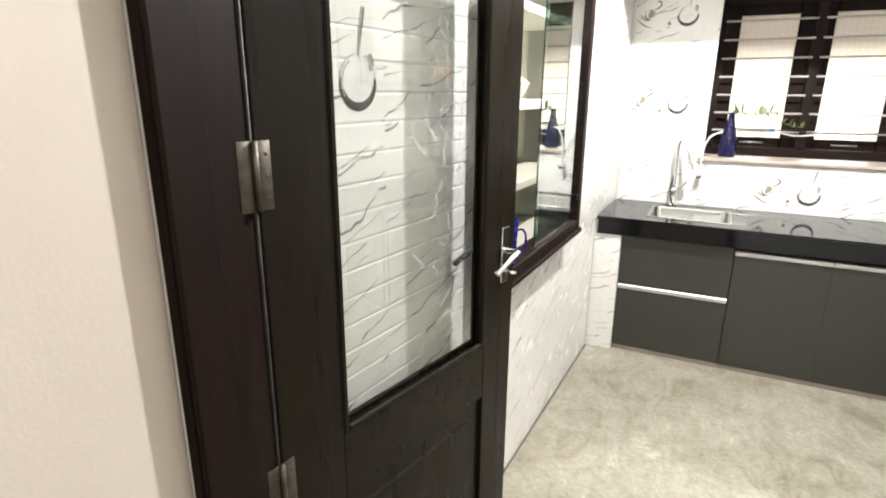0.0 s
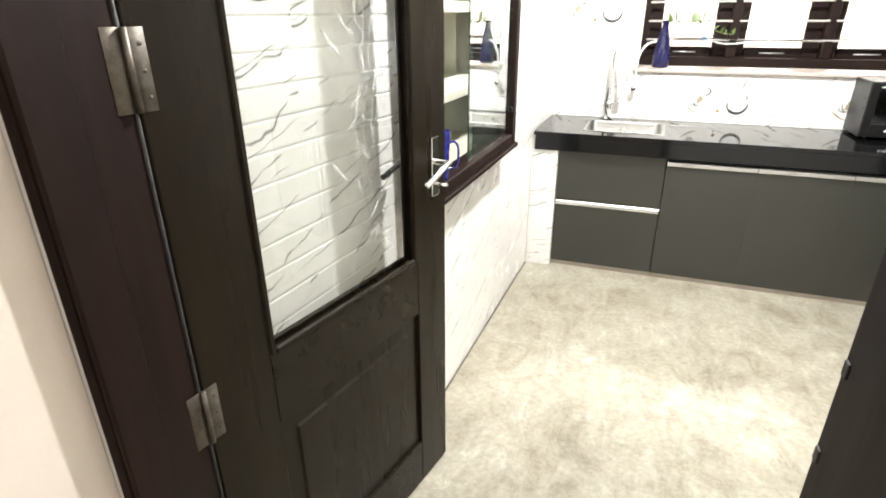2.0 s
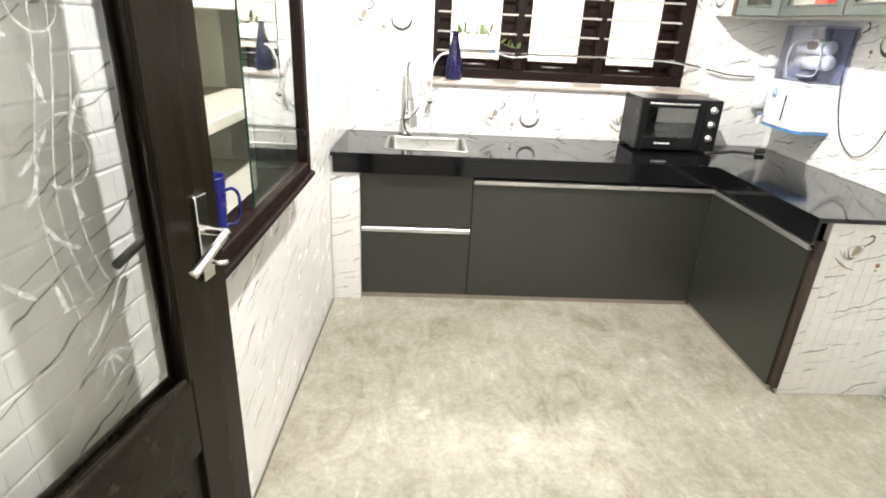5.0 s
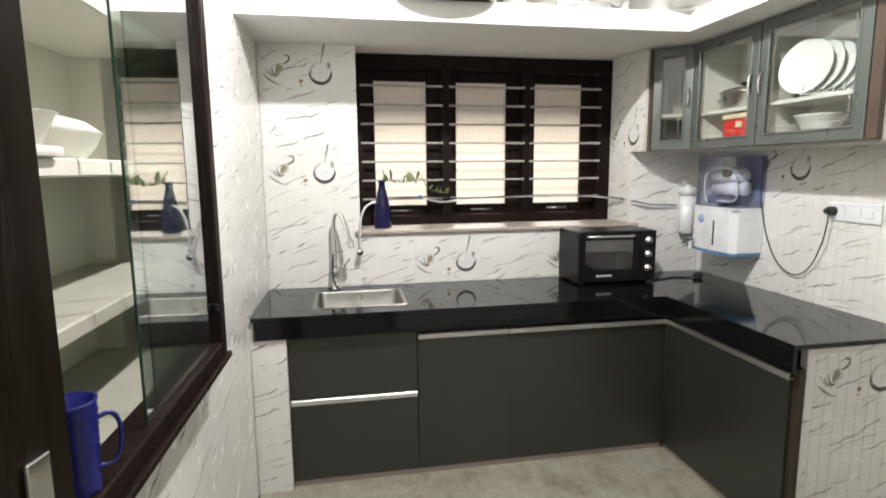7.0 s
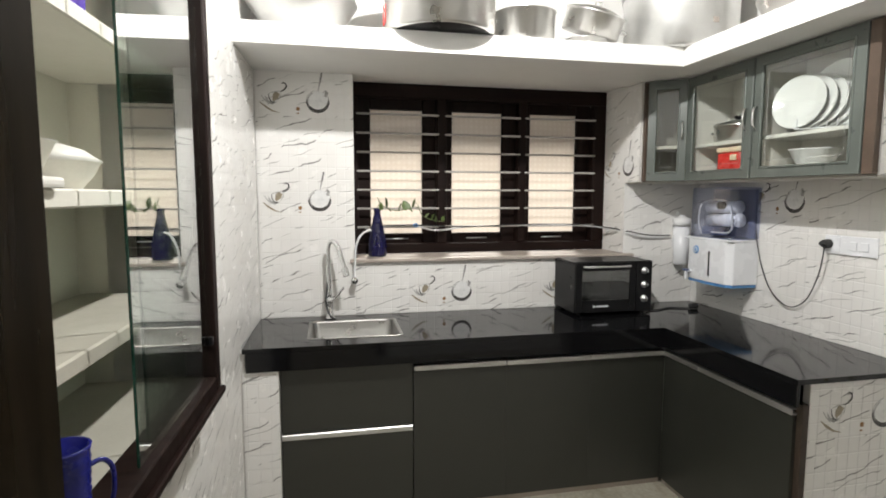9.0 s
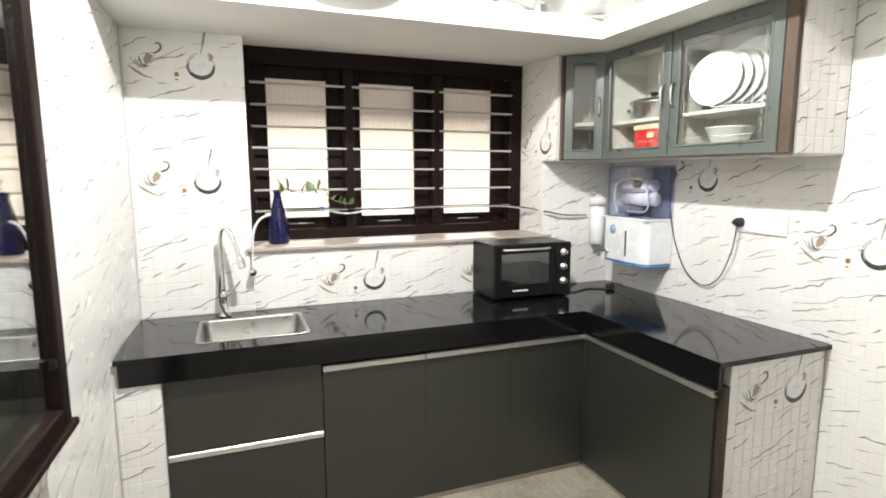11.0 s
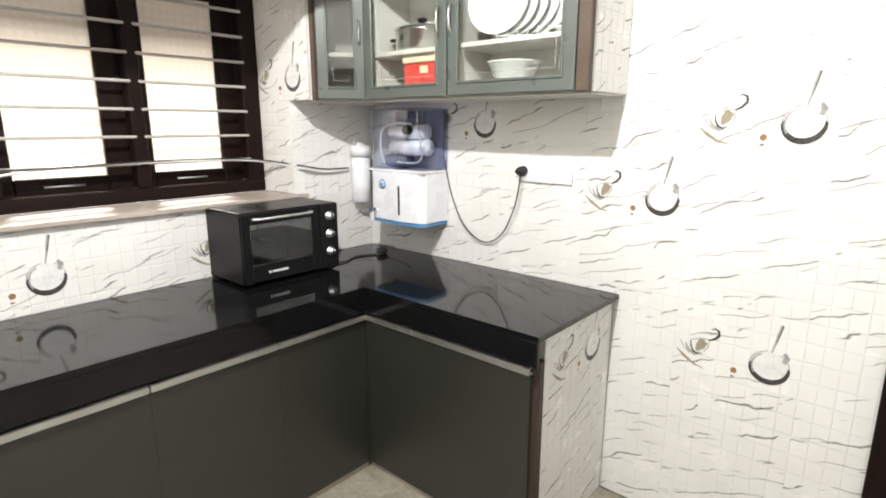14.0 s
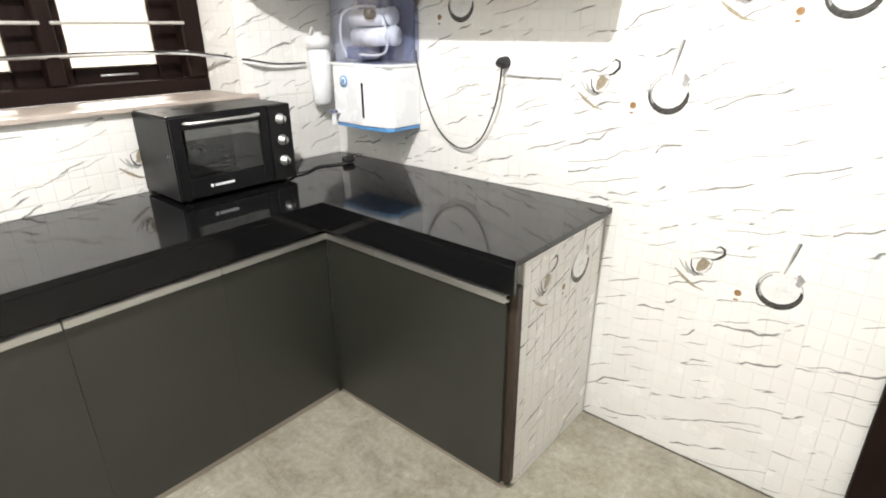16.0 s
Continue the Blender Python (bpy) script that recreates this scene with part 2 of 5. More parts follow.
M = {
    "plaster": worn("white_plaster", (0.72, 0.71, 0.685), (0.79, 0.78, 0.755), 0.75, scale=3, grain=160, bump=0.1),
    "cream": worn("cream_plaster", (0.65, 0.595, 0.53), (0.72, 0.665, 0.60), 0.7, scale=2.5, grain=140, bump=0.14),
    "tile": tile_material(),
    "grout": worn("grout", (0.55, 0.53, 0.50), (0.66, 0.64, 0.61), 0.8),
    "joint": worn("dirty_joint", (0.05, 0.044, 0.035), (0.14, 0.125, 0.10), 0.85, scale=20),
    "floor": floor_material(),
    "granite": granite_material(),
    "sill": worn("sill_stone", (0.34, 0.29, 0.25), (0.48, 0.42, 0.37), 0.4, grain=200),
    "wood_z": wood_material("dark_wood_upright", (0.0060, 0.0026, 0.0020), (0.0138, 0.0060, 0.0043), 0.55, 2),
    "wood_x": wood_material("dark_wood_along_x", (0.0060, 0.0026, 0.0020), (0.0138, 0.0060, 0.0043), 0.55, 0),
    "wood_y": wood_material("dark_wood_along_y", (0.0060, 0.0026, 0.0020), (0.0138, 0.0060, 0.0043), 0.55, 1),
    "leaf_z": wood_material("door_paint_upright", (0.0080, 0.0058, 0.0033), (0.0150, 0.0109, 0.0063), 0.30, 2),
    "leaf_y": wood_material("door_paint_across", (0.0080, 0.0058, 0.0033), (0.0150, 0.0109, 0.0063), 0.30, 1),
    "grey": laminate_material(),
    "alu": worn("aluminium", (0.70, 0.70, 0.695), (0.78, 0.78, 0.775), 0.46, 1.0, scale=6, grain=300, bump=0.03),
    "sink_steel": worn("satin_sink_steel", (0.27, 0.265, 0.25), (0.36, 0.355, 0.34), 0.32, 1.0, scale=7, grain=260, bump=0.05, stretch=(1, 5, 1)),
    "steel": worn("stainless_steel", (0.72, 0.71, 0.69), (0.81, 0.80, 0.78), 0.32, 1.0, scale=4, grain=200, bump=0.004),
    "dull_alu": worn("dull_aluminium", (0.74, 0.74, 0.73), (0.86, 0.86, 0.85), 0.46, 1.0, scale=9, grain=160, bump=0.08),
    "chrome": worn("chrome", (0.78, 0.78, 0.78), (0.86, 0.86, 0.86), 0.08, 1.0, bump=0.01),
    "hinge": worn("brushed_hinge_steel", (0.085, 0.076, 0.066), (0.21, 0.19, 0.165), 0.55, 1.0, scale=30, grain=260, bump=0.2),
    "sage": worn("sage_green_paint", (0.088, 0.101, 0.090), (0.120, 0.134, 0.120), 0.32, scale=6, grain=180, bump=0.05),
    "brown_edge": worn("brown_edge_board", (0.06, 0.04, 0.028), (0.10, 0.068, 0.048), 0.5),
    "dark_edge": worn("dark_edge_board", (0.028, 0.019, 0.013), (0.052, 0.035, 0.024), 0.5),
    "black": satin_black(),
    "rubber": worn("black_rubber", (0.01, 0.01, 0.01), (0.022, 0.022, 0.022), 0.55),
    "white_plastic": worn("white_plastic", (0.74, 0.75, 0.77), (0.80, 0.81, 0.83), 0.26, scale=4, grain=200, bump=0.02),
    "case_lining": worn("beige_lining", (0.63, 0.605, 0.53), (0.71, 0.685, 0.61), 0.5, scale=5),
    # beige lining darkened in colour to stand in for unlit interiors
    "shelf_board": worn("dimmed_beige_board", (0.36, 0.34, 0.285), (0.44, 0.42, 0.355), 0.55, scale=5),
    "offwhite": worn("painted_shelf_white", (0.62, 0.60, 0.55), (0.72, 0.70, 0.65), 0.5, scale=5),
    "blue_plastic": worn("blue_plastic", (0.007, 0.009, 0.12), (0.011, 0.015, 0.18), 0.25, bump=0.02),
    "cobalt": worn("cobalt_glass", (0.002, 0.0018, 0.028), (0.004, 0.0036, 0.055), 0.1, bump=0.01),
    "navy": worn("purifier_navy", (0.08, 0.095, 0.17), (0.16, 0.185, 0.28), 0.3, bump=0.03),
    "sky_blue": worn("sky_blue_plastic", (0.08, 0.25, 0.55), (0.12, 0.32, 0.62), 0.3),
    "red": worn("red_plastic", (0.62, 0.035, 0.03), (0.72, 0.06, 0.045), 0.28, bump=0.03),
    "cream_plastic": worn("cream_plastic", (0.74, 0.60, 0.42), (0.80, 0.68, 0.5), 0.35, bump=0.03),
    "china": worn("white_china", (0.68, 0.68, 0.66), (0.76, 0.76, 0.74), 0.12, bump=0.02),
    "print_dark": worn("print_charcoal", (0.02, 0.019, 0.018), (0.075, 0.07, 0.066), 0.3, scale=30),
    "print_grey": worn("print_grey", (0.24, 0.235, 0.225), (0.42, 0.41, 0.395), 0.3, scale=30),
    "print_brown": worn("print_brown", (0.22, 0.12, 0.05), (0.36, 0.2, 0.09), 0.3, scale=30),
    "print_tan": worn("print_tan", (0.20, 0.165, 0.11), (0.42, 0.36, 0.265), 0.3, scale=30),
    "print_pale": worn("print_pale", (0.62, 0.62, 0.61), (0.78, 0.775, 0.765), 0.3, scale=30),
    "leaf_green": worn("leaf_green", (0.05, 0.085, 0.022), (0.13, 0.18, 0.05), 0.45, scale=40),
    "stem": worn("green_stem", (0.10, 0.14, 0.05), (0.17, 0.2, 0.08), 0.5),
    "cable_white": worn("white_cable", (0.62, 0.62, 0.62), (0.72, 0.72, 0.72), 0.4),
    "etch": etch_material(),
    "glass": glass_material("clear_glass", (0.95, 0.97, 0.955)),
    "door_glass": glass_material("grey_door_glass", (0.95, 0.962, 0.955)),
    "green_glass": glass_material("green_tinted_glass", (0.86, 0.92, 0.885), 0.0, 0.8, 0.95, 2.2),
    "glass_edge": worn("green_glass_edge", (0.01, 0.045, 0.03), (0.02, 0.08, 0.055), 0.15, bump=0.02),
    "cover": glass_material("blue_tinted_cover", (0.74, 0.77, 0.88), 0.02, 0.8),
    "dark_glass": glass_material("dark_oven_glass", (0.34, 0.38, 0.38), 0.0, 0.62),
    "figured": blind_glass_material(),
    "bead": worn("dull_bead", (0.008, 0.0075, 0.0075), (0.06, 0.06, 0.064), 0.6, scale=14, stretch=(1, 1, 2.2)),
    "bar": worn("painted_bar", (0.34, 0.32, 0.30), (0.46, 0.44, 0.41), 0.4, scale=20),
}


# ---- building helpers ----
def block(bm, x0, x1, y0, y1, z0, z1, bevel=0.0, seg=1):
    made = bmesh.ops.create_cube(bm, size=1.0)["verts"]
    for v in made:
        v.co = Vector(((x0 + x1) / 2 + v.co.x * (x1 - x0), (y0 + y1) / 2 + v.co.y * (y1 - y0), (z0 + z1) / 2 + v.co.z * (z1 - z0)))
    if bevel:
        edges = list({e for v in made for e in v.link_edges})
        bmesh.ops.bevel(bm, geom=edges, offset=bevel, segments=seg, profile=0.6, affect="EDGES", clamp_overlap=True)
    return bm


def boxed(*a, **k):
    return block(bmesh.new(), *a, **k)


def lathe(profile, steps=32, bm=None, at=(0, 0, 0)):
    """A body turned round z from (radius, height) pairs."""
    bm = bm or bmesh.new()
    rings = []
    for r, z in profile:
        if r < 1e-5:
            rings.append([bm.verts.new((at[0], at[1], at[2] + z))])
        else:
            rings.append([bm.verts.new((at[0] + r * math.cos(2 * math.pi * i / steps), at[1] + r * math.sin(2 * math.pi * i / steps), at[2] + z)) for i in range(steps)])
    for a, b in zip(rings, rings[1:]):
        for i in range(steps):
            j = (i + 1) % steps
            if len(a) == 1 and len(b) > 1:
                bm.faces.new((a[0], b[j], b[i]))
            elif len(b) == 1 and len(a) > 1:
                bm.faces.new((a[i], a[j], b[0]))
            elif len(a) > 1:
                bm.faces.new((a[i], a[j], b[j], b[i]))
    bmesh.ops.recalc_face_normals(bm, faces=bm.faces)
    for f in bm.faces:
        f.smooth = True
    return bm


def tube(points, radius, steps=10, bm=None, smooth=6):
    """A round tube along a soft line through the points."""
    bm = bm or bmesh.new()
    p = [Vector(q) for q in points]
    line = []
    for i in range(len(p) - 1):
        a, b, c, d = p[max(i - 1, 0)], p[i], p[i + 1], p[min(i + 2, len(p) - 1)]
        for k in range(smooth):
            t = k / smooth
            line.append(0.5 * (2 * b + (c - a) * t + (2 * a - 5 * b + 4 * c - d) * t * t + (3 * b - a - 3 * c + d) * t ** 3))
    line.append(p[-1])
    side = Vector((0, 0, 1)) if abs((line[1] - line[0]).normalized().z) < 0.9 else Vector((1, 0, 0))
    rings = []
    for i, q in enumerate(line):
        along = (line[min(i + 1, len(line) - 1)] - line[max(i - 1, 0)]).normalized()
        side = (side - along * side.dot(along)).normalized()
        up = along.cross(side)
        rings.append([bm.verts.new(q + radius * (math.cos(2 * math.pi * k / steps) * side + math.sin(2 * math.pi * k / steps) * up)) for k in range(steps)])
    for a, b in zip(rings, rings[1:]):
        for k in range(steps):
            bm.faces.new((a[k], a[(k + 1) % steps], b[(k + 1) % steps], b[k]))
    bm.faces.new(rings[0][::-1])
    bm.faces.new(rings[-1])
    bmesh.ops.recalc_face_normals(bm, faces=bm.faces)
    for f in bm.faces:
        f.smooth = True
    return bm


def prism(outline, z0, z1, bevel=0.0):
    """A flat outline of (x, y) pulled up from z0 to z1."""
    bm = bmesh.new()
    low = [bm.verts.new((x, y, z0)) for x, y in outline]
    high = [bm.verts.new((x, y, z1)) for x, y in outline]
    bm.faces.new(low[::-1])
    bm.faces.new(high)
    for i in range(len(low)):
        j = (i + 1) % len(low)
        bm.faces.new((low[i], low[j], high[j], high[i]))
    bmesh.ops.recalc_face_normals(bm, faces=bm.faces)
    if bevel:
        bmesh.ops.bevel(bm, geom=list(bm.edges), offset=bevel, segments=2, profile=0.6, affect="EDGES", clamp_overlap=True)
    return bm


def ring_frame(x0, x1, z0, z1, w, y0, y1):
    """A rectangular frame of one piece, w wide, standing in the x-z plane between y0 and y1, with softened edges."""
    bm = bmesh.new()
    loops = []
    for y in (y0, y1):
        for d in (0, w):
            loops.append([bm.verts.new(p) for p in ((x0 + d, y, z0 + d), (x1 - d, y, z0 + d), (x1 - d, y, z1 - d), (x0 + d, y, z1 - d))])
    fo, fi, bo, bi = loops
    for a, b in ((fo, fi), (fi, bi), (bi, bo), (bo, fo)):
        for k in range(4):
            m = (k + 1) % 4
            bm.faces.new((a[k], a[m], b[m], b[k]))
    bmesh.ops.recalc_face_normals(bm, faces=bm.faces)
    bmesh.ops.bevel(bm, geom=[e for e in bm.edges if e.calc_face_angle(0) > 1], offset=min(0.003, w * 0.3, abs(y1 - y0) * 0.3), segments=1, affect="EDGES", clamp_overlap=True)
    return bm


def mesh(name, bm, material):
    me = bpy.data.meshes.new(name)
    bm.to_mesh(me)
    bm.free()
    for m in material if isinstance(material, (list, tuple)) else (material,):
        me.materials.append(M[m])
    return me


def part(name, bm, material, parent, label=""):
    ob = new(name, mesh(name, bm, material))
    ob.parent = parent
    return tagged(ob, label)


def solid(name, bm, material, label, category, group="", kind=""):
    return tagged(new(name, mesh(name, bm, material)), label, category, group, kind)


def thing(name, place, label, category, group="", kind=""):
    ob = new(name)
    ob.empty_display_size = 0.1
    ob.matrix_world = place if isinstance(place, Matrix) else Matrix.Translation(place)
    return tagged(ob, label, category, group, kind)


def moved(bm, m):
    bmesh.ops.transform(bm, matrix=m, verts=bm.verts)
    return bm


def west_x(y):
    return W_SOUTH + (W_NORTH - W_SOUTH) * (y - SOUTH) / (NORTH - SOUTH)


# ---- large structure ----
def wall(name, pieces, material="plaster", label="plain white painted plaster wall"):
    bm = bmesh.new()
    for p in pieces:
        block(bm, *p)
    return solid(name, bm, material, label, "wall", kind="structure")


WIN = (0.042, 1.686, 1.178, 2.2)        # window opening: x0, x1, z0, z1
CASE = (2.045, 3.08, 0.945, 2.19)        # showcase: y0, y1, z0, z1
DOOR = (-0.60, 0.412, 2.10)             # doorway: x0, x1, height
EDOOR = (1.24, 2.14, 2.10)              # frame in the east wall: y0, y1, height
SLOPE = math.degrees(math.atan2(NORTH - SOUTH, W_NORTH - W_SOUTH))
WEST = pose(W_SOUTH, SOUTH, 0, 0, 0, SLOPE)   # local x runs north along the west wall, local y points west
WLEN = math.hypot(NORTH - SOUTH, W_NORTH - W_SOUTH)

solid("floor", boxed(-1.2, 2.6, -2.0, 4.9, -0.12, 0.0), "floor", "beige and grey marbled stone floor, slightly glossy", "floor", kind="structure")
solid("ceiling", boxed(-1.2, 2.6, -2.0, 4.9, CEIL, CEIL + 0.12), "plaster", "white painted plaster ceiling", "ceiling", kind="structure")
wall_n = wall("wall_north", [(-0.9, WIN[0], NORTH, 4.76, 0, CEIL), (WIN[1], 2.42, NORTH, 4.76, 0, CEIL),
                             (WIN[0], WIN[1], NORTH, 4.76, 0, 1.157), (WIN[0], WIN[1], NORTH, 4.76, WIN[3], CEIL)],
              label="white plaster wall faced with veined relief tiles round a window")
wall_e = wall("wall_east", [(EAST, 2.42, EDOOR[1], NORTH, 0, CEIL), (EAST, 2.42, 0.97, EDOOR[0], 0, CEIL),
                            (EAST, 2.42, EDOOR[0], EDOOR[1], EDOOR[2], CEIL)], label="wall faced with white veined relief tiles and kitchen prints")
BEND = CASE[0] - 0.01 - SOUTH
corner = WEST @ Vector((BEND, 0, 0))
WEST_B = Matrix.Translation((-0.640, SOUTH, 0)) @ pose(0, 0, 0, 0, 0, math.degrees(math.atan2(corner.y - SOUTH, corner.x + 0.640)))
BLEN = math.hypot(corner.x + 0.640, corner.y - SOUTH)
wall_b = wall("wall_west_bend", [(-0.1, BLEN - 0.002, 0, 0.2, 0, CEIL)], label="wall faced with white veined relief tiles behind the door")
wall_b.matrix_world = WEST_B
wall_w = wall("wall_west", [(CASE[1] - SOUTH, WLEN + 0.3, 0, 0.22, 0, CEIL),
                            (CASE[0] - SOUTH, CASE[1] - SOUTH, 0, 0.22, 0, CASE[2]), (CASE[0] - SOUTH, CASE[1] - SOUTH, 0, 0.22, CASE[3], CEIL)],
              label="wall faced with white veined relief tiles round a showcase")
wall_w.matrix_world = WEST
wall("wall_south", [(DOOR[1], EAST, 0.97, SOUTH, 0, CEIL), (DOOR[0], DOOR[1], 0.97, SOUTH, DOOR[2] + 0.002, CEIL), (-0.9, DOOR[0], 0.98, SOUTH - 0.003, 0, CEIL)])
wall("wall_passage_west", [(-0.9, -0.600, -2.0, 0.977, 0, CEIL)], "cream", "cream painted plaster wall with soft uneven edge")
wall("wall_passage_east", [(0.95, 1.15, -2.0, 0.969, 0, CEIL), (0.350, 0.949, 0.74, 0.934, 0, CEIL)], "cream", "cream painted plaster wall")
wall("wall_passage_end", [(-0.6, 0.95, -2.0, -1.85, 0, CEIL)], "cream", "cream painted plaster wall")
wall("wall_beyond_east", [(2.60, 2.7, 0.9, 2.5, 0, CEIL)], "plaster")

# dirt-filled joints where the floor meets the tiled walls
joint_w = solid("floor_joint_west", boxed(CASE[0] - SOUTH, 2.62, -0.013, -0.0050, 0.0003, 0.0022), "joint", "thin dark dirt-filled joint along the wall foot", "joint", kind="structure")
joint_w.matrix_world = WEST
solid("floor_joint_east", boxed(EAST - 0.012, EAST - 0.0052, EDOOR[1], 2.985, 0.0003, 0.0022), "joint", "thin dark dirt-filled joint along the wall foot", "joint", kind="structure")

# the concrete storage loft over window and east wall, with a white edge
LX, LY = 1.675, 3.86
loft = solid("loft_shelf", prism([(-0.62, LY), (LX, LY), (LX, 1.60), (EAST, 1.60), (EAST, NORTH), (-0.62, NORTH)], LOFT, LOFT + 0.095, 0.004),
             "plaster", "white painted concrete storage loft running round two walls", "loft", kind="structure")

# ---- wall tiles: embossed cells on each tile ----
TW, TH = 0.40, 0.264
CU, CV = 8, 4
TILES = {}


def tile_mesh(u0, u1, v0, v1, relief):
    """One tile cut to the rectangle inside its own square, with pillowed cells and sunken lines."""
    key = (relief, *(round(q, 3) for q in (u0, u1, v0, v1)))
    if key in TILES:
        return TILES[key]
    verts, faces = [], []
    base, top = 0.0008, 0.0046
    gap, side_gap, ease, fall, side_fall = {"grid": (0.0006, 0.0005, 0.0030, 0.0010, 0.0009), "bricks": (0.0006, 0.0002, 0.0045, 0.0014, 0.0004),
                                            "smooth": (0.0004, 0.0002, 0.0025, 0.0003, 0.0002)}[relief]

    def quad(*p):
        faces.append(tuple(range(len(verts), len(verts) + len(p))))
        verts.extend(p)

    quad((u0, v0, base + 0.002), (u1, v0, base + 0.002), (u1, v1, base + 0.002), (u0, v1, base + 0.002))
    for i in range(CU):
        for j in range(CV):
            a, b = max(u0, i * TW / CU) + side_gap, min(u1, (i + 1) * TW / CU) - side_gap
            c, d = max(v0, j * TH / CV) + gap, min(v1, (j + 1) * TH / CV) - gap
            if b - a < 0.004 or d - c < 0.004:
                continue
            e = min(ease, (b - a) * 0.4, (d - c) * 0.4)
            g = e * 0.5
            o = [(a, c), (b, c), (b, d), (a, d)]
            n = [(a + g, c + e), (b - g, c + e), (b - g, d - e), (a + g, d - e)]
            for k in range(4):
                m = (k + 1) % 4
                low = top - (fall if k in (0, 2) else side_fall)
                quad((*o[k], low), (*o[m], low), (*n[m], top), (*n[k], top))
            quad(*[(*q, top) for q in n])
    me = bpy.data.meshes.new("tile")
    me.from_pydata(verts, [], faces)
    me.materials.append(M["tile"])
    TILES[key] = me
    return me


def disc(bm, cx, cy, r0, r1, a0, a1, z, slot, steps=28, shift=0.0, squash=1.0):
    """A flat ring piece whose inner edge may be shifted down, so that it thins to a crescent."""
    rows = []
    for k in range(steps + 1):
        a = a0 + (a1 - a0) * k / steps
        rows.append((bm.verts.new((cx + r1 * math.cos(a), cy + squash * r1 * math.sin(a), z)),
                     bm.verts.new((cx + r0 * math.cos(a), cy + shift + squash * r0 * math.sin(a), z))))
    for (a, b), (c, d) in zip(rows, rows[1:]):
        bm.faces.new((b, a, c, d)).material_index = slot


def strip(bm, pts, widths, z, slot):
    rows = []
    for i, (x, y) in enumerate(pts):
        dx, dy = pts[min(i + 1, len(pts) - 1)][0] - pts[max(i - 1, 0)][0], pts[min(i + 1, len(pts) - 1)][1] - pts[max(i - 1, 0)][1]
        s = math.hypot(dx, dy) or 1
        w = widths[i] / 2
        rows.append((bm.verts.new((x - dy / s * w, y + dx / s * w, z)), bm.verts.new((x + dy / s * w, y - dx / s * w, z))))
    for (a, b), (c, d) in zip(rows, rows[1:]):
        bm.faces.new((b, d, c, a)).material_index = slot


def motif_mesh():
    """The kitchen print of one tile: cup on a saucer, two beans, pan with an upright handle."""
    bm = bmesh.new()
    z = 0.0053
    # pan
    disc(bm, 0.310, 0.086, 0.0, 0.057, 0, 2 * math.pi, z, 4, 36, squash=0.98)
    disc(bm, 0.310, 0.086, 0.0530, 0.0615, math.radians(178), math.radians(362), z + 0.0004, 0, 36, 0.0105, 0.98)
    disc(bm, 0.310, 0.086, 0.0580, 0.0605, math.radians(-8), math.radians(62), z + 0.0004, 1, 12, 0.0, 0.98)
    disc(bm, 0.310, 0.086, 0.0572, 0.0605, math.radians(100), math.radians(188), z + 0.0004, 1, 20, 0.0, 0.98)
    disc(bm, 0.310, 0.086, 0.049, 0.054, math.radians(120), math.radians(215), z + 0.0005, 1, 18, 0.0, 0.98)
    strip(bm, [(0.312, 0.140), (0.318, 0.168), (0.325, 0.200), (0.333, 0.240)], [0.005, 0.007, 0.010, 0.011], z + 0.0006, 1)
    strip(bm, [(0.319, 0.165), (0.327, 0.200), (0.335, 0.238)], [0.001, 0.003, 0.004], z + 0.0008, 0)
    strip(bm, [(0.350, 0.112), (0.358, 0.132), (0.348, 0.146)], [0.014, 0.018, 0.010], z + 0.0006, 1)
    # cup, its handle and the saucer
    strip(bm, [(0.040, 0.105), (0.052, 0.080), (0.075, 0.070), (0.098, 0.078)], [0.004, 0.012, 0.016, 0.004], z, 1)
    strip(bm, [(0.080, 0.084), (0.091, 0.104), (0.104, 0.126)], [0.010, 0.031, 0.028], z + 0.0003, 3)
    strip(bm, [(0.058, 0.119), (0.060, 0.096), (0.070, 0.079), (0.087, 0.071)], [0.003, 0.005, 0.007, 0.003], z + 0.0005, 0)
    strip(bm, [(0.121, 0.129), (0.117, 0.104), (0.103, 0.083)], [0.002, 0.004, 0.002], z + 0.0005, 1)
    strip(bm, [(0.060, 0.121), (0.086, 0.129), (0.116, 0.133)], [0.002, 0.004, 0.003], z + 0.0005, 1)
    strip(bm, [(0.116, 0.130), (0.134, 0.139), (0.149, 0.155), (0.147, 0.172), (0.133, 0.179), (0.123, 0.171)], [0.004, 0.008, 0.009, 0.008, 0.006, 0.003], z + 0.0007, 0)
    strip(bm, [(0.012, 0.075), (0.040, 0.052), (0.075, 0.030), (0.110, 0.022)], [0.003, 0.011, 0.008, 0.002], z, 3)
    strip(bm, [(0.020, 0.112), (0.036, 0.088), (0.058, 0.066)], [0.002, 0.005, 0.002], z + 0.0003, 1)
    # beans
    disc(bm, 0.206, 0.045, 0.0, 0.0105, 0, 2 * math.pi, z, 2, 14)
    disc(bm, 0.204, 0.022, 0.0, 0.0075, 0, 2 * math.pi, z, 2, 14, squash=0.45)
    for f in bm.faces:
        if f.normal.z < 0:
            f.normal_flip()
    return mesh("print", bm, ["print_dark", "print_grey", "print_brown", "print_tan", "print_pale"])


PRINT = motif_mesh()


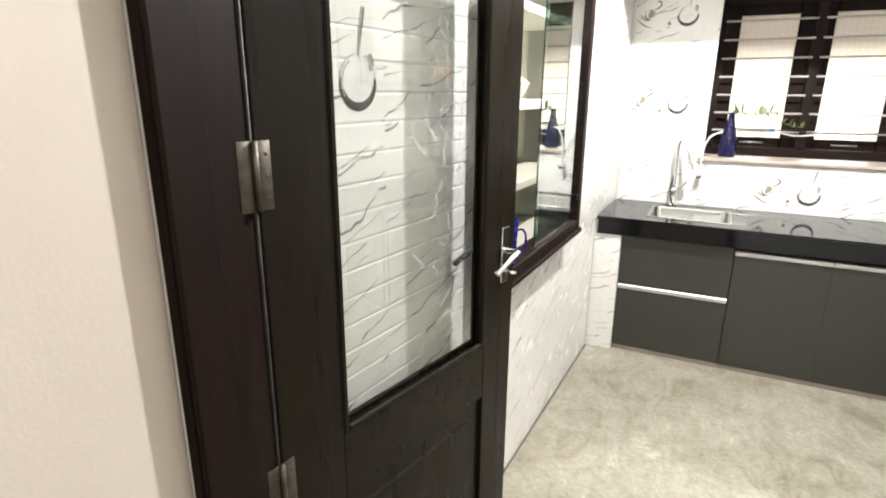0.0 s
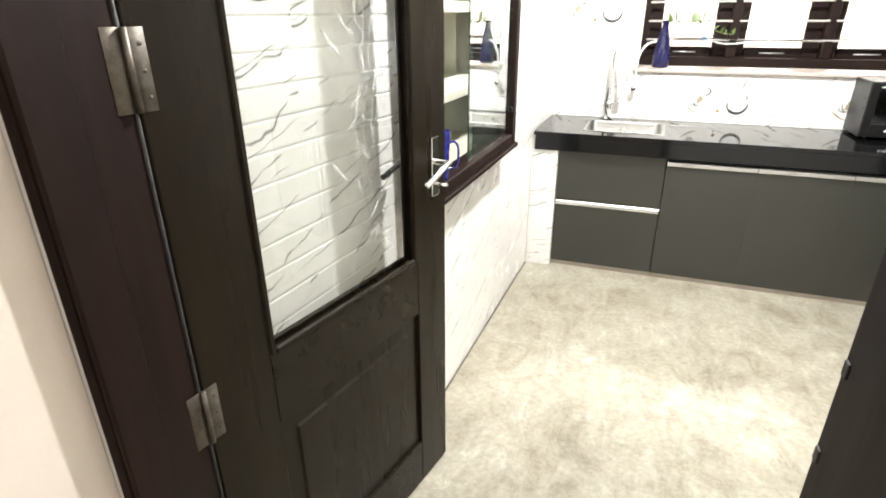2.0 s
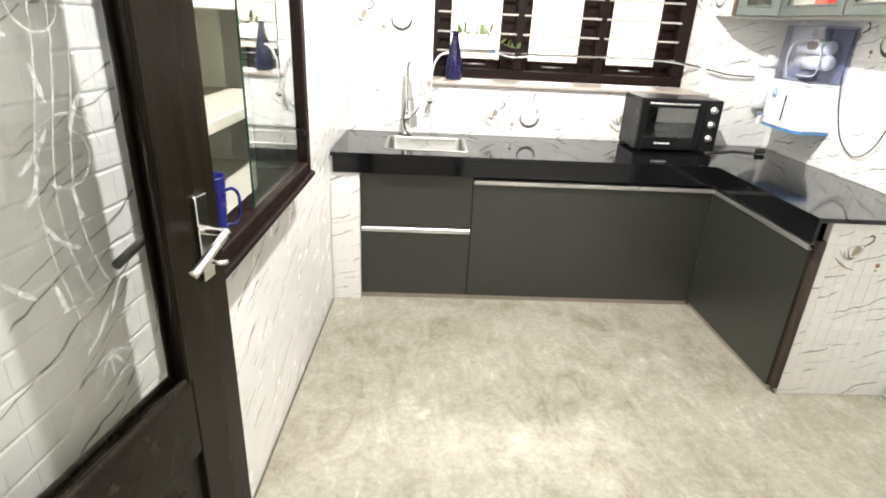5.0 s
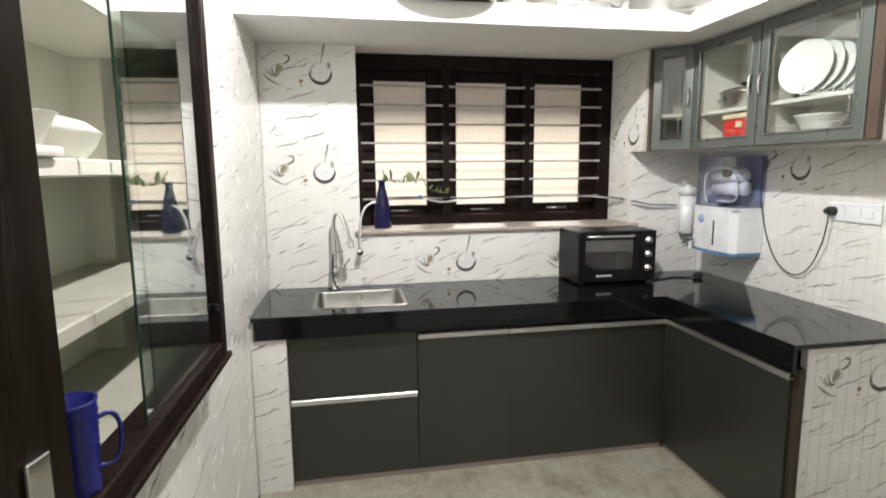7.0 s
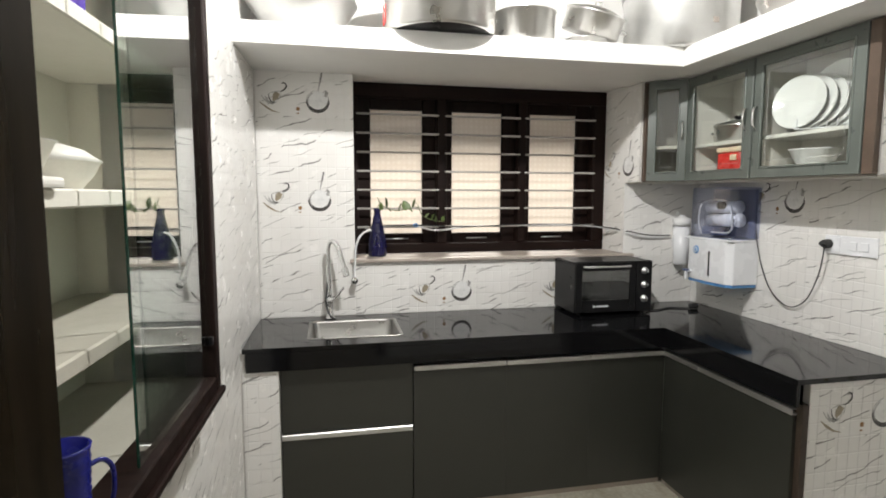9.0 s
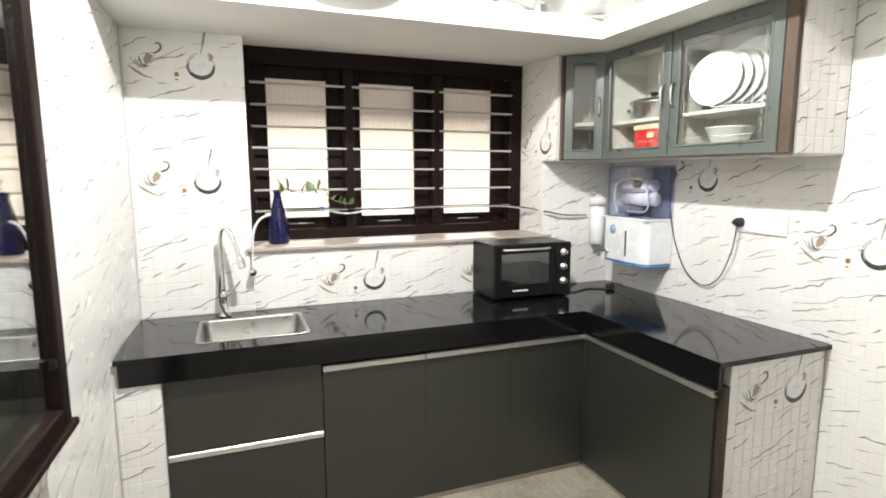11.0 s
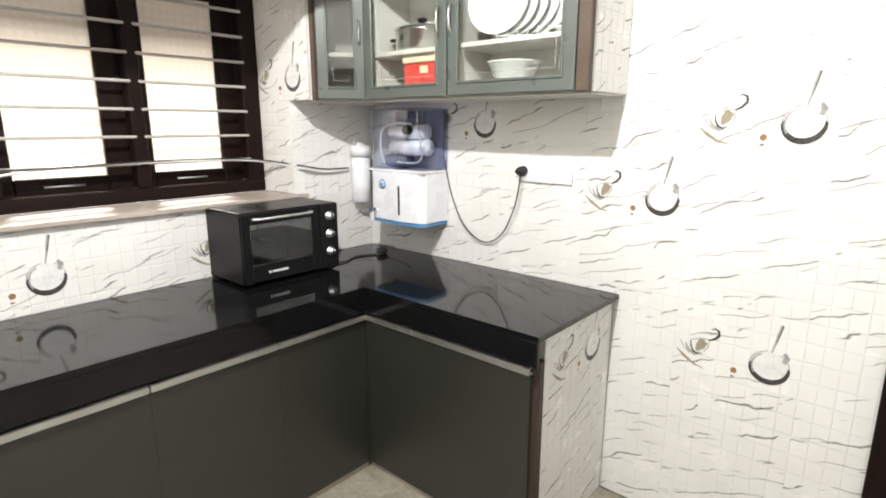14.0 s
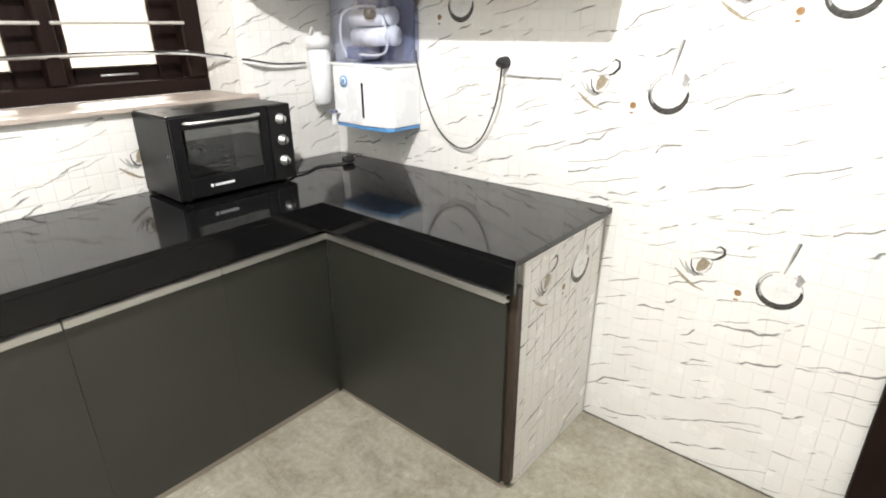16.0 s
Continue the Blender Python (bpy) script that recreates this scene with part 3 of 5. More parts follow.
def tiled(parent, m, u_off, v_off, areas, motifs=(), relief="grid"):
    """Tiles over the rectangles (u0, u1, v0, v1) of a wall whose matrix m has u, v and the way out of the wall as axes."""
    for u0, u1, v0, v1 in areas:
        for i in range(math.floor((u0 - u_off) / TW), math.ceil((u1 - u_off) / TW)):
            for j in range(math.floor((v0 - v_off) / TH), math.ceil((v1 - v_off) / TH)):
                tu, tv = u_off + i * TW, v_off + j * TH
                a, b, c, d = max(u0 - tu, 0), min(u1 - tu, TW), max(v0 - tv, 0), min(v1 - tv, TH)
                if b - a < 0.006 or d - c < 0.006:
                    continue
                t = new("tile", tile_mesh(a, b, c, d, relief))
                t.parent = parent
                t.matrix_world = m @ Matrix.Translation((tu, tv, 0))
                if (i, j) in motifs and b - a > 0.36 and d - c > 0.17:
                    p = new("print", PRINT)
                    p.parent = t
                    p.matrix_parent_inverse.identity()


FACE_N = Matrix(((1, 0, 0, 0), (0, 0, -1, NORTH), (0, 1, 0, 0), (0, 0, 0, 1)))
FACE_E = Matrix(((0, 0, -1, EAST), (-1, 0, 0, 0), (0, 1, 0, 0), (0, 0, 0, 1)))
FACE_B = WEST_B @ Matrix(((1, 0, 0, 0), (0, 0, -1, 0), (0, 1, 0, 0), (0, 0, 0, 1)))
FACE_W = WEST @ Matrix(((1, 0, 0, 0), (0, 0, -1, 0), (0, 1, 0, 0), (0, 0, 0, 1)))


# ---- window in the north wall ----
def window():
    x0, x1, z0, z1 = WIN
    w = thing("window_1", (0, 0, 0), "dark wooden three-light window with flat bars and figured glass", "window", kind="structure")
    ya, yb = 4.655, 4.725
    holes = [(0.082, 0.560), (0.622, 1.086), (1.142, 1.600)]
    zl, zh = 1.235, 2.115
    fr = bmesh.new()
    for a, b in ((x0, holes[0][0]), (holes[0][1], holes[1][0]), (holes[1][1], holes[2][0]), (holes[2][1], x1)):
        block(fr, a, b, ya, yb, zl + 0.001, zh - 0.001, 0.005)
    part("window_frame", fr, "wood_z", w)
    part("top_rail", boxed(x0, x1, ya, yb, zh, z1, 0.005), "wood_x", w)
    part("bottom_rail", boxed(x0, x1, ya, yb, z0, zl, 0.005), "wood_x", w)
    panes = [(0.157, 0.480), (0.670, 0.998), (1.189, 1.510)]
    for (a, b), (c, d) in zip(holes, panes):
        sash = bmesh.new()
        block(sash, a - 0.01, c, yb + 0.004, yb + 0.045, zl - 0.01, zh + 0.01, 0.006)
        block(sash, d, b + 0.01, yb + 0.004, yb + 0.045, zl - 0.01, zh + 0.01, 0.006)
        block(sash, c, d, yb + 0.006, yb + 0.043, 2.055, zh + 0.01, 0.006)
        block(sash, c, d, yb + 0.006, yb + 0.043, zl - 0.01, 1.295, 0.006)
        s = part("sash", sash, "wood_z", w)
        g = part("pane", boxed(c - 0.008, d + 0.008, yb + 0.022, yb + 0.027, 1.287, 2.063), "figured", s, "figured frosted glass pane")
        g.visible_shadow = False
        h = tube([((c + d) / 2 - 0.07, yb + 0.001, 1.262), ((c + d) / 2 + 0.07, yb + 0.001, 1.262)], 0.004, 6, smooth=1)
        part("sash_handle", h, "alu", s)
        for k in range(7):
            z = 2.017 - k * 0.1128
            part("window_bar", boxed(a - 0.012, b + 0.012, ya - 0.006, ya + 0.012, z - 0.006, z + 0.006, 0.003), "bar", w, "flat grey painted bar")
    return w


window()
# unseen slab added outside so that less sun reaches the upper panes
solid("window_sunshade", boxed(WIN[0] - 0.3, WIN[1] + 0.3, 4.762, 5.32, 2.30, 2.38, 0.005), "plaster", "unseen concrete slab added outside to shade the upper window panes", "sunshade", kind="structure")
solid("ground", boxed(-30, 32, 4.78, 60, -0.5, -0.35), "sill", "bare earth yard outside the window", "ground", kind="structure")
solid("window_sill", boxed(WIN[0] - 0.03, WIN[1] + 0.06, NORTH - 0.028, 4.655, 1.158, 1.178, 0.004, 2), "sill", "brownish stone window sill with rounded edge", "sill", kind="structure")

# ---- worktop and base units ----
TOP, FRONT = 0.86, 3.783
SX = 1.577
SINK = (-0.205, 0.242, 3.895, 4.262)
top = thing("worktop", (0, 0, 0), "polished black granite worktop in an L shape", "worktop")
wx = west_x(4.1) + 0.004
t_bm = bmesh.new()
pieces = ((wx, SINK[0], FRONT, NORTH), (SINK[0], SINK[1], FRONT, SINK[2]), (SINK[0], SINK[1], SINK[3], NORTH), (SINK[1], EAST - 0.002, FRONT, NORTH), (SX, EAST - 0.002, 2.965, FRONT))
for r in pieces:
    block(t_bm, r[0], r[1], r[2], r[3] - (0.007 if r[3] == NORTH else 0), TOP - 0.02, TOP)
bmesh.ops.remove_doubles(t_bm, verts=t_bm.verts, dist=0.0005)
part("slab", t_bm, "granite", top)
part("front_edge", boxed(wx + 0.012, SX + 0.018, FRONT, FRONT + 0.018, TOP - 0.107, TOP - 0.0205, 0.002), "granite", top)
part("side_edge", boxed(SX, SX + 0.018, 2.968, FRONT - 0.001, TOP - 0.107, TOP - 0.0205, 0.002), "granite", top)


def profile(x0, x1, y, z):
    """An aluminium grip profile along x: a lip with a rolled nose over a cove."""
    bm = block(bmesh.new(), x0, x1, y - 0.016, y + 0.012, z + 0.024, z + 0.028, 0.0015)
    block(bm, x0, x1, y - 0.020, y - 0.013, z + 0.001, z + 0.027, 0.003)
    block(bm, x0, x1, y - 0.006, y + 0.012, z, z + 0.010, 0.002)
    return bm


def base_unit(x0, x1, kind, m, label):
    """A grey cabinet along local x; its front is at local y = 0 and it reaches back to y = 0.5."""
    u = thing("base_cabinet", m @ Matrix.Translation((x0, 0, 0)), label, "cabinet", "grey base cabinets")
    w = x1 - x0
    b = block(bmesh.new(), 0, w, 0.024, 0.5, 0.03, 0.752)
    part("body", b, "black", u)
    part("plinth", boxed(0, w, 0.012, 0.03, 0.0, 0.029), "sill", u, "beige stone plinth strip")
    if kind == "drawers":
        part("drawer_front", boxed(0.002, w - 0.002, 0, 0.022, 0.445, 0.750, 0.0015), "grey", u)
        d = part("drawer_front", boxed(0.002, w - 0.002, 0, 0.022, 0.032, 0.410, 0.0015), "grey", u)
        part("handle", profile(0.002, w - 0.002, 0.012, 0.412), "alu", d, "aluminium grip profile")
    else:
        d = part("cabinet_door", boxed(0.0003, w - 0.0003, 0, 0.022, 0.032, 0.700, 0.0004), "grey", u)
        for a, b in (((0.0015, 0.276), (0.278, w - 0.0015)) if kind == "wide" else ((0.0015, w - 0.0015),)):
            part("handle", profile(a, b, 0.012, 0.702), "alu", d, "aluminium grip profile")
    return u


RUN_N = Matrix.Translation((0, 3.822, 0))
RUN_E = pose(1.612, 3.822, 0, 0, 0, -90)
base_unit(-0.328, 0.281, "drawers", RUN_N, "grey laminate unit with two drawers and aluminium grip")
for a, b in ((0.283, 0.745), (0.745, 1.19), (1.19, 1.612)):
    base_unit(a, b, "door", RUN_N, "grey laminate cabinet with aluminium top grip")
base_unit(0.0, 0.812, "wide", RUN_E, "wide grey laminate cabinet with aluminium top grip")

# tiled piers that carry the worktop
pier_w = solid("pier_west", boxed(west_x(3.8) - 0.01, -0.330, 3.800, 4.39, 0, 0.839), "grout", "narrow tiled pier beside the drawers", "pier", kind="structure")
pier_e = solid("pier_east", boxed(1.66, EAST - 0.001, 2.992, 3.02, 0, 0.839), "grout", "tiled end pier below the worktop", "pier", kind="structure")
part("end_strip", boxed(1.628, 1.658, 2.985, 3.022, 0.03, 0.752, 0.002), "dark_edge", pier_e, "dark brown edge board")


def sink():
    x0, x1, y0, y1 = SINK
    s = thing("kitchen_sink", (x0, y0, TOP), "stainless steel single bowl sink set in granite", "sink")
    w, d = x1 - x0, y1 - y0
    bm = bmesh.new()

    def ring(inset, z, r):
        pts = []
        for cx, cy, a0 in ((w - inset - r, d - inset - r, 0), (inset + r, d - inset - r, 90), (inset + r, inset + r, 180), (w - inset - r, inset + r, 270)):
            for k in range(6):
                a = radians(a0 + 18 * k)
                pts.append(bm.verts.new((cx + r * math.cos(a), cy + r * math.sin(a), z)))
        return pts

    rings = [ring(-0.006, 0.0015, 0.03), ring(0.0, 0.004, 0.03), ring(0.010, 0.003, 0.03), ring(0.013, -0.004, 0.035), ring(0.020, -0.15, 0.045), ring(0.045, -0.168, 0.05)]
    for a, b in zip(rings, rings[1:]):
        for k in range(len(a)):
            bm.faces.new((a[k], a[(k + 1) % len(a)], b[(k + 1) % len(a)], b[k])).smooth = True
    bm.faces.new(rings[-1])
    bmesh.ops.recalc_face_normals(bm, faces=bm.faces)
    part("bowl", bm, "sink_steel", s)
    part("drain", lathe([(0.0, -0.166), (0.03, -0.166), (0.036, -0.163), (0.04, -0.166)], 20, at=(w / 2, d / 2, 0)), "chrome", s)


sink()


# ---- glass showcase in the west wall ----
def showcase():
    y0, y1, z0, z1 = CASE[0] - SOUTH, CASE[1] - SOUTH, CASE[2], CASE[3]
    c = thing("glass_showcase", WEST, "built-in wall showcase with dark frame and sliding glass", "showcase")
    f = -0.082
    part("side_rail", boxed(y0, y0 + 0.05, f, 0.002, z0, z1, 0.004), "wood_z", c)
    part("side_rail", boxed(y1 - 0.05, y1, f, 0.002, z0, z1, 0.004), "wood_z", c)
    part("bottom_rail", boxed(y0 + 0.05, y1 - 0.05, f, 0.002, z0, z0 + 0.045, 0.004), "wood_y", c)
    part("top_rail", boxed(y0 + 0.05, y1 - 0.05, f, 0.002, z1 - 0.045, z1, 0.004), "wood_y", c)
    part("ledge", boxed(y0 - 0.01, y1 + 0.012, f - 0.012, -0.004, z0 - 0.022, z0 - 0.001, 0.004), "wood_y", c)
    # the floor board takes the darker lining, its shade put into the colour
    for nm, r in (("back_board", (y0, y1, 0.30, 0.33, z0, z1)), ("side_board", (y0 - 0.03, y0, 0.003, 0.33, z0, z1)), ("side_board", (y1, y1 + 0.03, 0.003, 0.33, z0, z1)),
                  ("top_board", (y0, y1, 0.003, 0.30, z1 - 0.03, z1)), ("floor_board", (y0, y1, 0.003, 0.30, z0, z0 + 0.03))):
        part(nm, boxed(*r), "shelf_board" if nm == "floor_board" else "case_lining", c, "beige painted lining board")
    # the lowest shelf is toned down in colour for the shade there
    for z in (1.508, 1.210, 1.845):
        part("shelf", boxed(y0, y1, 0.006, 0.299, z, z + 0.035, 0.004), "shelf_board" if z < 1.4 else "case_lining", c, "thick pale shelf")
    for k, (a, b) in enumerate(((1.300, y1 - 0.052), (1.420, y1 - 0.054))):
        d = -0.062 + 0.022 * k
        p = part("glass_pane", boxed(a, b, d, d + 0.005, z0 + 0.048, z1 - 0.048), "green_glass", c, "green tinted sliding pane")
        p.visible_shadow = False
        part("edge", boxed(a - 0.004, a - 0.0005, d, d + 0.005, z0 + 0.048, z1 - 0.048), "glass_edge", p, "dark green cut edge")
    part("catch", boxed(y1 - 0.068, y1 - 0.051, f + 0.004, f + 0.018, 1.09, 1.115, 0.002), "black", c)


showcase()


# ---- door to the passage ----
jamb = thing("door_frame", (0, 0, 0), "dark stained wooden door frame with rebate", "door frame", kind="structure")
for a, b, c, e in ((DOOR[0], DOOR[0] + 0.022, 0.982, 1.155), (DOOR[1] - 0.06, DOOR[1] - 0.001, 0.935, 1.112)):
    part("jamb", boxed(a, b, c, e, 0, DOOR[2], 0.004, 2), "wood_z", jamb)
part("stop", boxed(DOOR[0] + 0.0225, DOOR[0] + 0.034, 0.984, 1.062, 0, DOOR[2] - 0.07, 0.003), "wood_z", jamb)
part("stop", boxed(DOOR[1] - 0.072, DOOR[1] - 0.0605, 0.937, 1.066, 0, DOOR[2] - 0.07, 0.003), "wood_z", jamb)
part("head", boxed(DOOR[0] + 0.023, DOOR[1] - 0.061, 0.985, 1.155, DOOR[2] - 0.06, DOOR[2] - 0.0005, 0.004), "wood_x", jamb)
for z in (1.06, 1.17):
    part("strike_plate", boxed(DOOR[1] - 0.0635, DOOR[1] - 0.0604, 1.092, 1.104, z, z + 0.018, 0.001), "bead", jamb, "dull steel strike plate")


def door():
    hinge, end = Vector((-0.572, 1.158)), Vector((-0.403, 2.010))
    ang = math.degrees(math.atan2(end.y - hinge.y, end.x - hinge.x))
    d = thing("door_1", pose(hinge.x, hinge.y, 0.008, 0, 0, ang), "half-glazed dark painted wooden door standing open inwards", "door")
    w, h, th = (end - hinge).length, 2.03, 0.038
    gl, gr, gz0, gz1 = 0.160, 0.715, 0.838, 1.93      # glass
    pz0, pz1 = 0.17, 0.665                               # lower panel
    part("hinge_stile", boxed(0, gl, 0, th, 0, h, 0.002), "leaf_z", d)
    part("lock_stile", boxed(gr, w, 0, th, 0, h, 0.002), "leaf_z", d)
    for a, b in ((0, pz0), (pz1, gz0), (gz1, h)):
        part("rail", boxed(gl + 0.0005, gr - 0.0005, 0.0006, th - 0.0006, a, b, 0.002), "leaf_y", d)
    part("panel", boxed(gl - 0.004, gr + 0.004, 0.012, th - 0.012, pz0 - 0.004, pz1 + 0.004), "leaf_z", d)
    part("raised_field", boxed(gl + 0.05, gr - 0.05, 0.006, th - 0.006, pz0 + 0.05, pz1 - 0.05, 0.006), "leaf_z", d)
    mould = bmesh.new()
    for s in (-0.004, th - 0.008):
        for a, b, c, e in ((gl, gl + 0.016, gz0, gz1), (gr - 0.016, gr, gz0, gz1), (gl + 0.016, gr - 0.016, gz0, gz0 + 0.016), (gl + 0.016, gr - 0.016, gz1 - 0.016, gz1)):
            block(mould, a, b, s, s + 0.012, c, e, 0.004)
    part("glass_bead", mould, "leaf_z", d, "narrow moulded glazing bead")
    g = part("glass_pane", boxed(gl + 0.002, gr - 0.002, 0.017, 0.022, gz0 + 0.002, gz1 - 0.002), "door_glass", d, "clear glass pane with etched flowers")
    return d, w, th, g, gl, gr


DOOR_1 = door()

# ---- door frame in the east wall ----
ed = thing("door_2", (0, 0, 0), "dark wooden door frame with closed flush door", "door", kind="structure")
part("jamb", boxed(EAST - 0.03, EAST + 0.12, EDOOR[1] - 0.10, EDOOR[1] - 0.001, 0, EDOOR[2], 0.004), "wood_z", ed)
part("jamb", boxed(EAST - 0.03, EAST + 0.12, EDOOR[0] + 0.001, EDOOR[0] + 0.09, 0, EDOOR[2], 0.004), "wood_z", ed)
part("head", boxed(EAST - 0.03, EAST + 0.12, EDOOR[0] + 0.091, EDOOR[1] - 0.101, EDOOR[2] - 0.08, EDOOR[2] - 0.001, 0.004), "wood_y", ed)
part("door_leaf", boxed(EAST + 0.03, EAST + 0.068, EDOOR[0] + 0.091, EDOOR[1] - 0.101, 0.008, EDOOR[2] - 0.082, 0.002), "leaf_z", ed)


# ---- the open door's fittings ----
def door_fittings():
    d, w, th, glass, gl, gr = DOOR_1
    x = w - 0.062
    lock = part("lock_plate", boxed(x - 0.019, x + 0.019, -0.007, -0.0002, 1.015, 1.185, 0.003, 2), "chrome", d, "bright steel lock plate")
    lever = tube([(x, -0.004, 1.115), (x, -0.045, 1.115), (x - 0.012, -0.052, 1.113), (x - 0.075, -0.052, 1.092), (x - 0.115, -0.050, 1.078)], 0.0085, 10)
    part("lever", lever, "chrome", lock, "polished lever handle")
    part("key_turn", tube([(x, -0.004, 1.052), (x, -0.03, 1.050), (x + 0.018, -0.034, 1.046)], 0.005, 8), "chrome", lock)
    back = part("back_plate", boxed(x - 0.019, x + 0.019, th + 0.0002, th + 0.007, 1.015, 1.185, 0.003, 2), "black", d)
    part("lever", tube([(x, th + 0.004, 1.115), (x, th + 0.045, 1.115), (x - 0.02, th + 0.05, 1.11), (x - 0.125, th + 0.048, 1.085)], 0.0085, 10), "black", back, "dark lever handle")
    for z in (0.742, 1.365):
        h = block(bmesh.new(), -0.002, 0.027, -0.0022, -0.0002, z, z + 0.118, 0.0005)
        block(h, -0.036, -0.007, -0.0022, -0.0002, z, z + 0.118, 0.0005)
        tube([(-0.004, -0.004, z), (-0.004, -0.004, z + 0.118)], 0.0055, 10, h, 1)
        hb = part("hinge", h, "hinge", d, "worn steel butt hinge")
        for k in range(3):
            part("screw", lathe([(0, 0.0012), (0.003, 0.0008), (0.0036, 0)], 8, at=(0, 0, 0)), "hinge", hb).matrix_local = pose(0.018, -0.0022, z + 0.02 + 0.038 * k, 90, 0, 0)
    gap = tube([(-0.006, 0.004, 0.02), (-0.006, 0.004, 2.0)], 0.0035, 6, smooth=1)
    part("hinge_gap_bead", gap, "bead", d, "thin pale bead in the hinge gap")
    # etched flowers on the pane
    e = bmesh.new()
    y = 0.0

    def stroke(pts, wd):
        line = []
        for i in range(len(pts) - 1):
            a, b, c, f = pts[max(i - 1, 0)], pts[i], pts[i + 1], pts[min(i + 2, len(pts) - 1)]
            for k in range(6):
                t = k / 6
                line.append(tuple(0.5 * (2 * b[q] + (c[q] - a[q]) * t + (2 * a[q] - 5 * b[q] + 4 * c[q] - f[q]) * t * t + (3 * b[q] - a[q] - 3 * c[q] + f[q]) * t ** 3) for q in (0, 1)))
        line.append(pts[-1])
        n = len(line) - 1
        strip(e, line, [wd * 0.48 * (0.35 + 0.65 * math.sin(math.pi * min(1, 0.15 + 0.85 * i / n))) for i in range(n + 1)], y, 0)

    cx = gl + 0.37
    for s in (0.0, 0.028, 0.058):
        stroke([(cx + s, 1.04 + s), (cx - 0.03 + s, 1.25), (cx + 0.02 + s, 1.5), (cx + s * 1.5, 1.85)], 0.006)
    for cz, r in ((1.72, 0.055), (1.50, 0.05), (1.31, 0.06), (1.60, 0.035)):
        stroke([(cx + 0.03 + r * (1 - k / 40) * math.cos(k * 0.42), cz + r * (1 - k / 40) * math.sin(k * 0.42)) for k in range(22)], 0.006)
    for k in range(12):
        a = k * 0.9
        bx, bz = cx - 0.01 + 0.06 * math.sin(k * 1.7), 1.02 + 0.04 * k
        stroke([(bx, bz), (bx + 0.03 * math.cos(a), bz + 0.022 + 0.012 * math.sin(a)), (bx + 0.055 * math.cos(a), bz + 0.05)], 0.016)
    for k in range(9):
        stroke([(cx - 0.05 + 0.012 * k, 1.55 + 0.025 * k), (cx - 0.052 + 0.012 * k, 1.563 + 0.025 * k)], 0.009)
    for k in range(5):
        a = radians(20 + 36 * k)
        stroke([(cx + 0.03, 1.0), (cx + 0.03 + 0.02 * math.cos(a), 1.0 - 0.02 * math.sin(a)), (cx + 0.03 + 0.038 * math.cos(a), 1.0 - 0.04 * math.sin(a))], 0.013)
    stroke([(cx + 0.01, 0.93), (cx + 0.05, 0.955), (cx + 0.085, 0.935), (cx + 0.07, 0.91)], 0.008)
    moved(e, Matrix(((1, 0, 0, 0), (0, 0, -1, 0.0166), (0, 1, 0, 0), (0, 0, 0, 1))))
    part("etching", e, "etch", glass, "frosted flower etching")


door_fittings()


# ---- wall cabinets with glass doors ----
CB, CT = 1.612, LOFT - 0.001
cab_side = solid("cabinet_side_wall", boxed(1.687, 1.725, 4.244, NORTH - 0.001, CB, CT), "grout", "tiled masonry side of the wall cupboard", "wall", kind="structure")
cab_end = solid("cabinet_end_wall", boxed(1.905, EAST - 0.001, 2.999, 3.028, CB, CT), "grout", "tiled masonry end of the wall cupboard", "wall", kind="structure")


def glass_door(parent, w, h, m, handle_x):
    """A sage framed door over local x 0..w; local -y faces the room."""
    st = 0.045
    fr = ring_frame(0.002, w - 0.002, 0.002, h - 0.002, st, -0.020, 0)
    door = part("cabinet_door", moved(fr, m), "sage", parent, "sage green framed glass door")
    bead = ring_frame(st - 0.001, w - st + 0.001, st - 0.001, h - st + 0.001, 0.011, -0.025, -0.013)
    part("bead", moved(bead, m), "sage", door, "narrow moulded bead")
    g = part("glass_pane", moved(boxed(st, w - st, -0.012, -0.008, st, h - st), m), "glass", door, "clear glass with bevelled border")
    g.visible_shadow = False
    ins = ring_frame(st + 0.032, w - st - 0.032, st + 0.035, h - st - 0.035, 0.0018, -0.0130, -0.0122)
    part("border_line", moved(ins, m), "etch", g, "fine frosted border line")
    z = h * 0.5
    hd = tube([(handle_x, -0.019, z - 0.055), (handle_x, -0.040, z - 0.040), (handle_x, -0.046, z), (handle_x, -0.040, z + 0.040), (handle_x, -0.019, z + 0.055)], 0.0055, 8)
    part("handle", moved(hd, m), "chrome", door, "bright bow handle")


